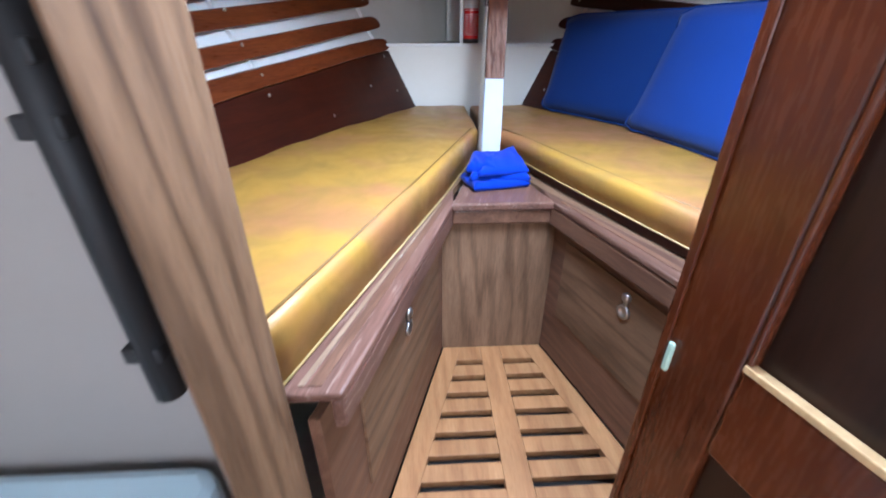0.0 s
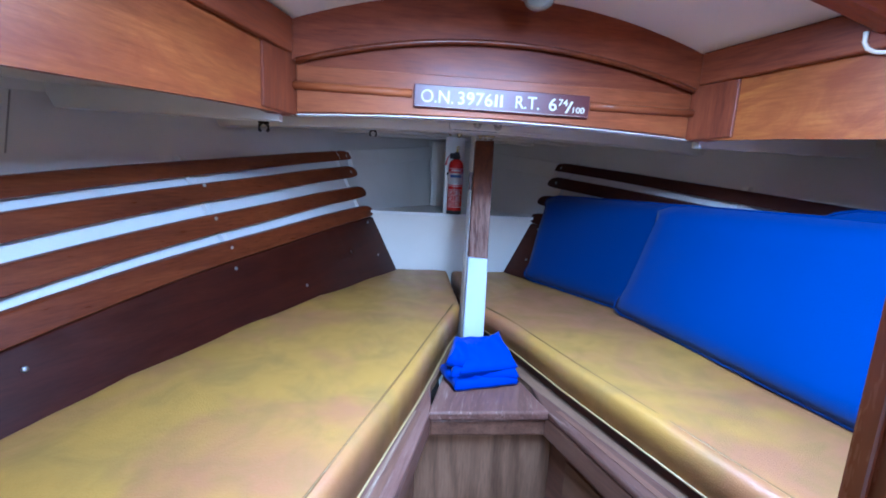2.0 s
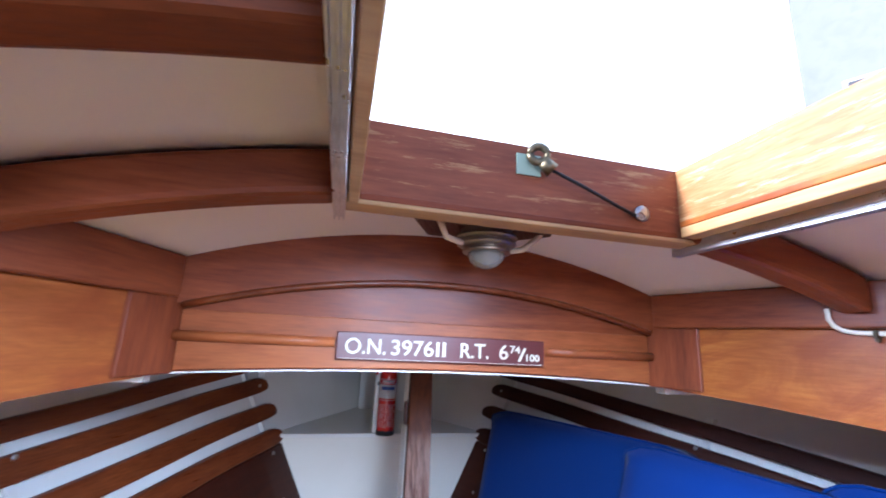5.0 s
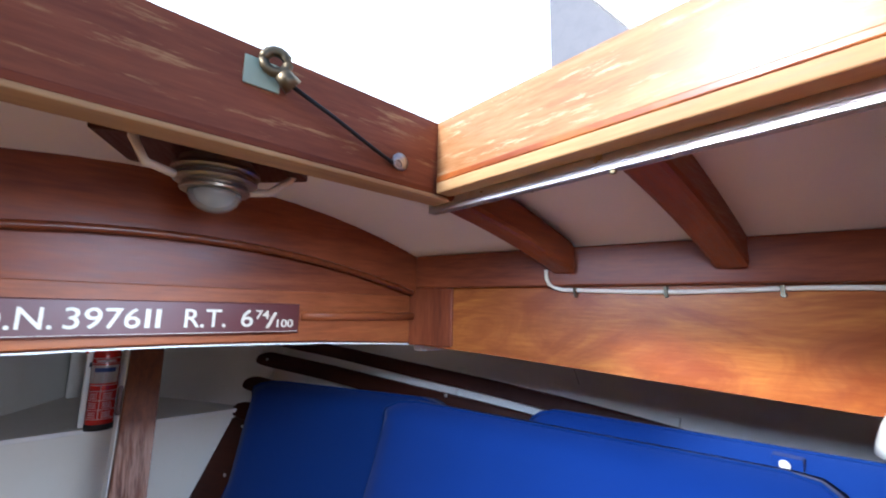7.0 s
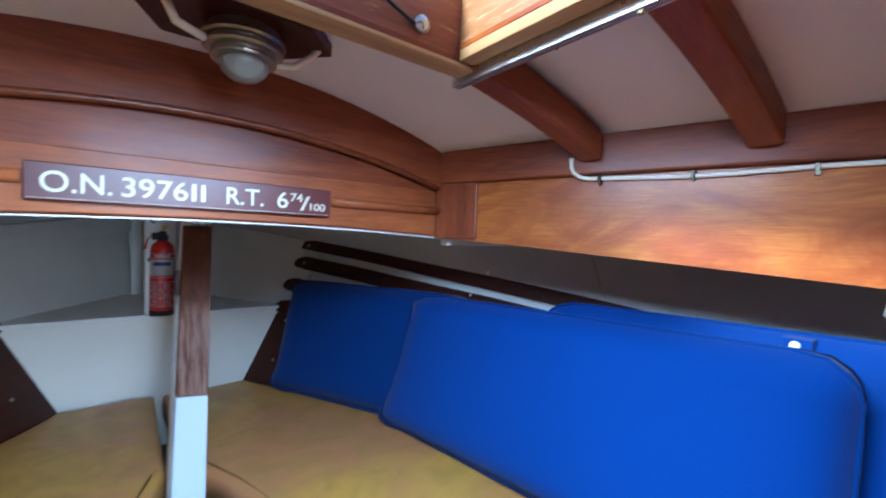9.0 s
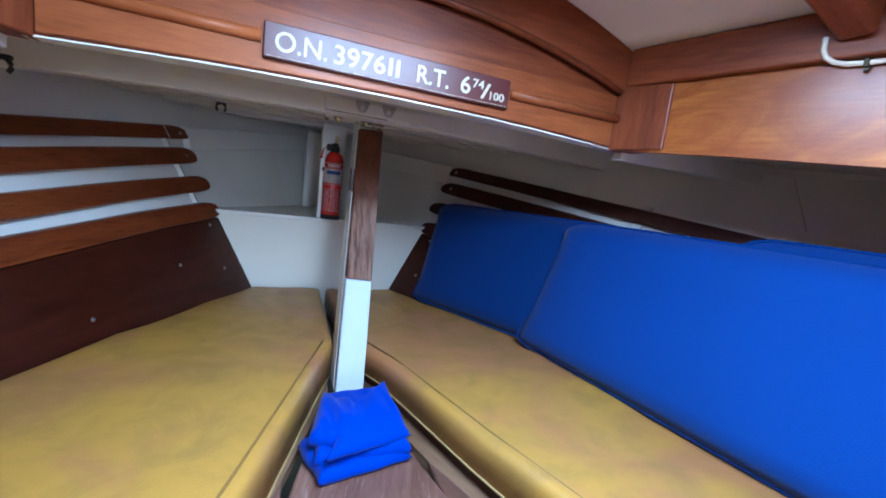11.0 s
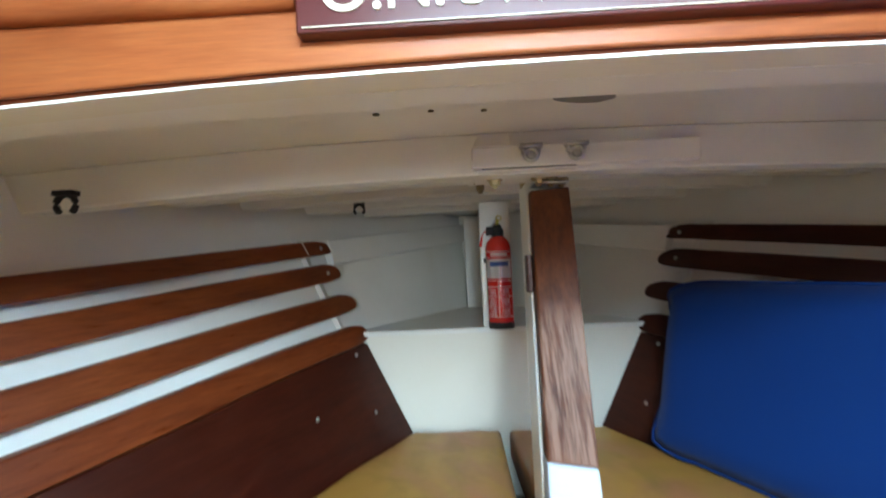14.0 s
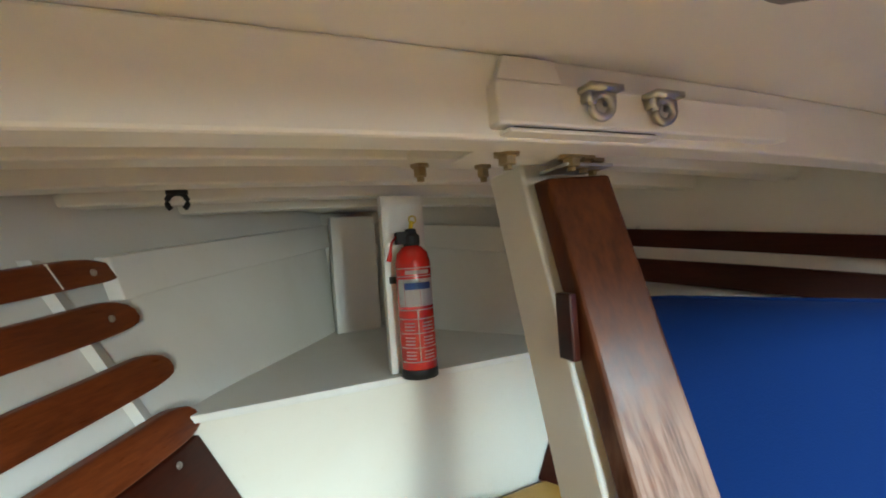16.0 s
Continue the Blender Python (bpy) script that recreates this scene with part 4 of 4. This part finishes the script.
def folded_cloth():
    """A cloth folded over several times: stacked sheets with rolled edges, the top one thrown back to a point."""
    e = empty("folded_cloth", (-0.02, 1.36, 0.506))
    def sheet(corners, thick, puff, seed, crease=0.006):
        a, b, c, d = [Vector(p) for p in corners]
        n = 26
        bm = bmesh.new()
        def at(i, j, low):
            u, v = i / n, j / n
            p = (a * (1 - u) + b * u) * (1 - v) + (d * (1 - u) + c * u) * v
            edge = min(u, 1 - u, v, 1 - v)
            roll = math.sqrt(min(1.0, edge / 0.10) * (2 - min(1.0, edge / 0.10)))
            q = Vector((p.x * 22, p.y * 22, seed))
            p.x += 0.004 * noise.noise(q * 0.9)
            p.y += 0.004 * noise.noise(q * 0.9 + Vector((5, 2, 1)))
            fold = 1 - 2 * abs(noise.noise(Vector((3.2 * u + 1.4 * v, 1.2 * v - 0.8 * u, seed))))
            top = thick * 0.5 * roll + puff * roll * math.sin(math.pi * u) * math.sin(math.pi * v) + crease * fold * roll
            p.z += -thick * 0.5 * roll if low else top
            p.z = max(0.5062, p.z)
            return p
        top = [[bm.verts.new(at(i, j, False)) for j in range(n + 1)] for i in range(n + 1)]
        low = [[top[i][j] if i in (0, n) or j in (0, n) else bm.verts.new(at(i, j, True)) for j in range(n + 1)] for i in range(n + 1)]
        for i in range(n):
            for j in range(n):
                bm.faces.new((top[i][j], top[i + 1][j], top[i + 1][j + 1], top[i][j + 1]))
                lq = [low[i][j], low[i][j + 1], low[i + 1][j + 1], low[i + 1][j]]
                if len(set(lq) & {top[i][j], top[i + 1][j], top[i + 1][j + 1], top[i][j + 1]}) < 4:
                    bm.faces.new(lq)
        return obj("fold", bm, m_cloth, e, smooth=True)
    sheet([(-0.099, 1.247, 0.519), (0.097, 1.286, 0.519), (0.076, 1.497, 0.521), (-0.137, 1.37, 0.519)], 0.026, 0.008, 1.3)
    sheet([(-0.109, 1.278, 0.540), (0.097, 1.286, 0.534), (0.076, 1.497, 0.568), (-0.076, 1.492, 0.560)], 0.028, 0.012, 4.1)
    sheet([(-0.12, 1.315, 0.562), (-0.026, 1.27, 0.566), (-0.003, 1.398, 0.576), (-0.076, 1.492, 0.564)], 0.028, 0.014, 7.7, 0.010)
    sheet([(-0.093, 1.248, 0.564), (0.099, 1.311, 0.554), (0.076, 1.497, 0.590), (-0.009000000000000001, 1.398, 0.588)], 0.018, 0.014, 2.6, 0.005)
    return tagged(e, "crumpled royal blue cloth folded on the step", "cloth")


folded_cloth()


def roof_beam(y, x0, x1):
    """A cambered beam under the roof from the hatch to the carlin."""
    us = steps(x0, x1, 10)
    bm = slab(lambda u, v: (u, y - 0.027 + 0.054 * v, roof(u, y) - 0.066), us, [0, 1], (0, 0, 0.064))
    ob = obj("roof_beam", bm, m_mah_x, bevel=0.009)
    return tagged(ob, "varnished mahogany roof beam with chamfered edges", "beam", group="roof beams")


for y in (0.965, 0.682):
    roof_beam(y, 0.30, trunk(y) - 0.03)
    roof_beam(y, -0.26, -trunk(y) + 0.03)


def hatch():
    e = empty("deck_hatch", (0.025, HY1, 1.51))
    top = 1.632
    obj("coaming", box((HX0 - 0.03, HY1, 1.512), (HX1 + 0.03, HY1 + 0.03, top)), m_coaming, e)
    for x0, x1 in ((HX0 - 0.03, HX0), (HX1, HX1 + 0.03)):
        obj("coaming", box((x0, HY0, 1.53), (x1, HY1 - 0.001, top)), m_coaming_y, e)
    obj("coaming", box((HX0 - 0.03, HY0 - 0.03, 1.53), (HX1 + 0.03, HY0, top)), m_coaming, e)
    obj("inner_strip", box((HX0 + 0.005, HY1 - 0.005, 1.512), (HX1 - 0.009, HY1 - 0.0005, 1.522)), m_mah_x, e, bevel=0.002)
    obj("inner_strip", box((HX1 - 0.006, HY0, 1.530), (HX1 - 0.0005, HY1 - 0.006, 1.540)), m_side_r, e, bevel=0.002)
    obj("lip", box((HX0 - 0.03, HY1 - 0.008, 1.505), (HX1 + 0.03, HY1 + 0.032, 1.5115)), m_lip, e, bevel=0.002)
    obj("lip", box((HX1 - 0.008, HY0, 1.512), (HX1 + 0.022, HY1 - 0.009, 1.529)), m_lip_y, e, bevel=0.002)
    obj("lip", box((HX0 - 0.010, HY0, 1.505), (HX0 + 0.004, HY1 - 0.009, 1.529)), m_lip, e, bevel=0.002)
    for x in (HX0 - 0.020, HX1 + 0.031):
        r = obj("slide_rail", join(box((x - 0.0075, HY0, 1.4985), (x + 0.0075, HY1 + 0.045, 1.5015)), *[box((x + d - 0.0012, HY0, 1.4940), (x + d + 0.0012, HY1 + 0.045, 1.4984)) for d in (-0.0063, 0.0, 0.0063)], box((x - 0.0075, HY0, 1.502), (x - 0.005, HY1 + 0.045, 1.514)), box((x + 0.005, HY0, 1.502), (x + 0.0075, HY1 + 0.045, 1.514))), m_alloy, e, bevel=0.0004)
        tagged(r, "aluminium slide rail")
    obj("screw", lathe([(0.005, 0), (0.004, -0.003), (0.001, -0.004)], (HX1 + 0.031, 0.69, 1.4939), (0, 0, 1), 8), m_brass, e)
    p = obj("plate", box((-0.005, HY1 - 0.004, 1.583), (0.035, HY1 - 0.001, 1.617)), m_verdigris, e, bevel=0.001)
    k = obj("staple", join(ring((0.024, HY1 - 0.018, 1.612), (0.3, 1, 0), 0.013, 0.006, 14), tube([(0.03, HY1 - 0.02, 1.600), (0.045, HY1 - 0.02, 1.588)], [0.010, 0.012], 8)), m_bronze, e, smooth=True)
    obj("lanyard", tube([(0.045, HY1 - 0.018, 1.590), (0.10, HY1 - 0.016, 1.572), (0.16, HY1 - 0.010, 1.552), (0.20, HY1 - 0.006, 1.540)], 0.0028, 6), m_black, e, smooth=True)
    obj("hook_eye", join(lathe([(0.013, 0), (0.013, 0.004), (0.006, 0.006)], (0.212, HY1 - 0.001, 1.547), (0, -1, 0), 12), ring((0.205, HY1 - 0.008, 1.541), (0, 1, 0), 0.007, 0.002, 10)), m_steel, e, smooth=True)
    return tagged(e, "weathered mahogany hatch coaming with an open top", "hatch")


hatch()


def ceiling_lamp():
    e = empty("ceiling_lamp", (0.02, 1.16, 1.58))
    obj("base", prism([(-0.13, 1.13), (-0.02, 1.07), (0.10, 1.08), (0.16, 1.15), (0.08, 1.24), (-0.08, 1.24)], 1.548, 1.572), m_dark, e, bevel=0.004)
    obj("collar", lathe([(0.050, 0.0), (0.050, -0.010), (0.058, -0.012), (0.060, -0.018), (0.056, -0.021), (0.050, -0.022), (0.050, -0.026), (0.056, -0.027), (0.057, -0.031), (0.053, -0.034), (0.044, -0.036), (0.044, -0.040), (0.047, -0.042), (0.046, -0.046), (0.037, -0.047)], (0.022, 1.155, 1.548), (0, 0, 1), 28), m_lampmetal, e, smooth=False, bevel=0.0006)
    obj("glass", lathe([(0.036, 0.0), (0.0355, -0.008), (0.030, -0.019), (0.020, -0.027), (0.008, -0.031), (0.002, -0.0315)], (0.022, 1.155, 1.503), (0, 0, 1), 24), m_glass, e, smooth=True)
    obj("cable", tube([(-0.08, 1.12, 1.565), (-0.085, 1.10, 1.54), (-0.07, 1.11, 1.515), (-0.035, 1.13, 1.512)], 0.006, 8), m_wire, e, smooth=True)
    obj("cable", tube([(0.07, 1.16, 1.512), (0.10, 1.16, 1.518), (0.125, 1.15, 1.54), (0.14, 1.14, 1.56)], 0.006, 8), m_wire, e, smooth=True)
    return tagged(e, "round brass cabin lamp with a ribbed glass", "lamp")


ceiling_lamp()


def side_cable(side):
    e = empty("cable_run", (side * 0.7, 0.9, 1.385))
    off = 0.008
    pts = [(side * (trunk(1.005) - 0.029), 1.005, 1.428), (side * (trunk(1.005) - 0.028), 1.005, 1.408), (side * (trunk(1.003) - 0.023), 1.002, 1.396), (side * (trunk(0.996) - 0.015), 0.994, 1.388), (side * (trunk(0.985) - off), 0.980, 1.384)]
    pts += [(side * (trunk(y) - off), y, 1.381 + 0.003 * math.sin(14 * y)) for y in steps(0.95, 0.47, 12)]
    obj("cable", tube(pts, 0.0044, 8), m_wire, e, smooth=True)
    for y in (0.955, 0.79, 0.62, 0.49):
        x = side * (trunk(y) - 0.009)
        obj("clip", join(box((x - 0.007, y - 0.003, 1.3745), (x + 0.006, y + 0.003, 1.3885)), lathe([(0.005, 0), (0.004, 0.003)], (x, y, 1.372), (-side, 0, 0), 8)), m_bronze, e)
    return tagged(e, "cream sheathed cable clipped along the cabin side", "cable", group="cable runs")


side_cable(-1)
side_cable(1)


def reading_lamp():
    e = empty("reading_lamp", (0.80, 0.431, 1.19))
    a, d = Vector((0.715, 0.483, 1.252)), Vector((0.02, 0.09, -1)).normalized()
    obj("shade", lathe([(0.010, 0), (0.018, 0.001), (0.0195, 0.036), (0.025, 0.041), (0.033, 0.062), (0.038, 0.088), (0.039, 0.102), (0.036, 0.102), (0.030, 0.07), (0.004, 0.05)], a, d, 24), m_lampshade, e, smooth=True)
    obj("arm", tube([a + d * 0.015, (0.76, 0.46, 1.238), (0.80, 0.44, 1.238)], 0.006, 8), m_black, e, smooth=True)
    obj("base", lathe([(0.025, 0), (0.025, 0.010), (0.012, 0.014)], (0.80, 0.4315, 1.238), (0, 1, 0), 16), m_lampshade, e, smooth=True)
    return tagged(e, "small ivory reading lamp on the bulkhead", "lamp")


reading_lamp()


def roof_ring():
    z = roof(0.55, 0.462)
    e = empty("roof_ring", (0.55, 0.462, z))
    obj("base", lathe([(0.014, 0), (0.014, -0.005), (0.006, -0.008)], (0.55, 0.462, z), (0, 0, 1), 14), m_brass, e)
    obj("ring", ring((0.55, 0.462, z - 0.022), (1, 0.4, 0.2), 0.016, 0.004), m_brass, e, smooth=True)
    return tagged(e, "aged brass ring under the roof", "ring")


roof_ring()


def deck_clip(x, y, z):
    arch = [(x + 0.016 * math.cos(a), y, z + 0.016 * math.sin(a)) for a in steps(radians(-50), radians(230), 14)]
    e = obj("deck_clip", join(tube(arch, 0.0048, 6), box((x - 0.016, y - 0.008, z + 0.014), (x + 0.016, y + 0.008, z + 0.022))), m_black)
    return tagged(e, "small black spring clip under the deck", "clip", group="deck clips")


deck_clip(-0.434, 2.344, 1.305)
deck_clip(-0.749, 1.694, 1.237)


def deck_fastening(x, y, r):
    z = deck(x, y) - 0.0004
    ob = obj("deck_screw", lathe([(r, 0), (r * 0.9, -0.0015), (r * 0.3, -0.0025)], (x, y, z), (0, 0, 1), 10), m_bronze, smooth=True)
    return tagged(ob, "small rusty screw head under the foredeck", "screw", group="deck screws")


for x, y, r in ((-0.246, 1.594, 0.007), (-0.247, 1.677, 0.006), (-0.164, 1.677, 0.005), (-0.083, 1.688, 0.005)):
    deck_fastening(x, y, r)


def deck_mark():
    """A grey oval, and a streak beside it."""
    e = empty("deck_mark", (0.06, 1.65, deck(0.06, 1.65)))
    def patch(name, x, y, a, b, turn):
        pts = []
        for i in range(20):
            t = 2 * math.pi * i / 20
            k = 1 + 0.16 * noise.noise(Vector((math.cos(t) * 2, math.sin(t) * 2, a * 90)))
            u, v = a * k * math.cos(t), b * k * math.sin(t)
            pts.append((x + u * math.cos(turn) - v * math.sin(turn), y + u * math.sin(turn) + v * math.cos(turn)))
        obj(name, prism(pts, deck(x, y) - 0.0022, deck(x, y) - 0.0004), m_deck_mark, e)
    patch("worn_oval", 0.061, 1.656, 0.048, 0.020, 0.15)
    patch("worn_streak", 0.112, 1.603, 0.016, 0.004, 0.9)
    return tagged(e, "grey oval patch under the foredeck", "mark")


deck_mark()


def saloon_tube():
    # plain black bar in three clips; it gives no light
    e = empty("clipped_bar", (-0.62, 0.37, 0.9))
    obj("bar", tube([(-0.556, 0.352, 1.05), (-0.556, 0.352, 0.60)], 0.0165, 12), m_black, e, smooth=True)
    for z in (0.955, 0.90, 0.665):
        obj("clip", box((-0.580, 0.338, z - 0.010), (-0.540, 0.3845, z + 0.010)), m_black, e, bevel=0.003)
    return tagged(e, "black bar clipped to the grey bulkhead", "bar")


saloon_tube()


def basin():
    e = obj("enamel_basin", prism([(-0.90, 0.10), (-0.56, 0.10), (-0.535, 0.13), (-0.535, 0.34), (-0.56, 0.37), (-0.90, 0.37)], SOLE, 0.45), m_teal, bevel=0.03)
    return tagged(e, "pale blue and white enamel unit by the doorway", "cabinet")


basin()


def sole_grating():
    """The slotted sole: borders, spine and cross slats as pieces."""
    e = empty("floor_grating", (-0.02, 0.75, SOLE))
    tagged(e, "slotted teak sole grating", "floor", kind="structure")
    L = lambda y: -(0.200 + 0.29 * (1.19 - y))
    R = lambda y: (0.165 + 0.29 * (1.19 - y))
    z0, z1 = -0.115, SOLE
    y0, y1 = 0.30, 1.188
    obj("border", prism([(L(y0), y0), (L(y1), y1), (L(y1) + 0.066, y1), (L(y0) + 0.066, y0)], z0, z1), m_oak, e, bevel=0.002)
    obj("border", prism([(R(y0), y0), (R(y1), y1), (R(y1) - 0.066, y1), (R(y0) - 0.066, y0)], z0, z1), m_oak, e, bevel=0.002)
    obj("spine", box((-0.062, y0, z0), (0.012, y1, z1)), m_oak, e, bevel=0.002)
    rows = [1.105 - 0.0755 * i for i in range(11)]
    for i in range(len(rows)):
        hi = y1 if i == 0 else rows[i - 1] - 0.013
        lo = rows[i] + 0.013
        for a, b in ((lambda y: L(y) + 0.0662, lambda y: -0.0625), (lambda y: 0.0125, lambda y: R(y) - 0.0662)):
            obj("slat", prism([(a(lo), lo), (b(lo), lo), (b(hi), hi), (a(hi), hi)], z0, z1 - 0.0004), m_oak, e, bevel=0.0012)


sole_grating()
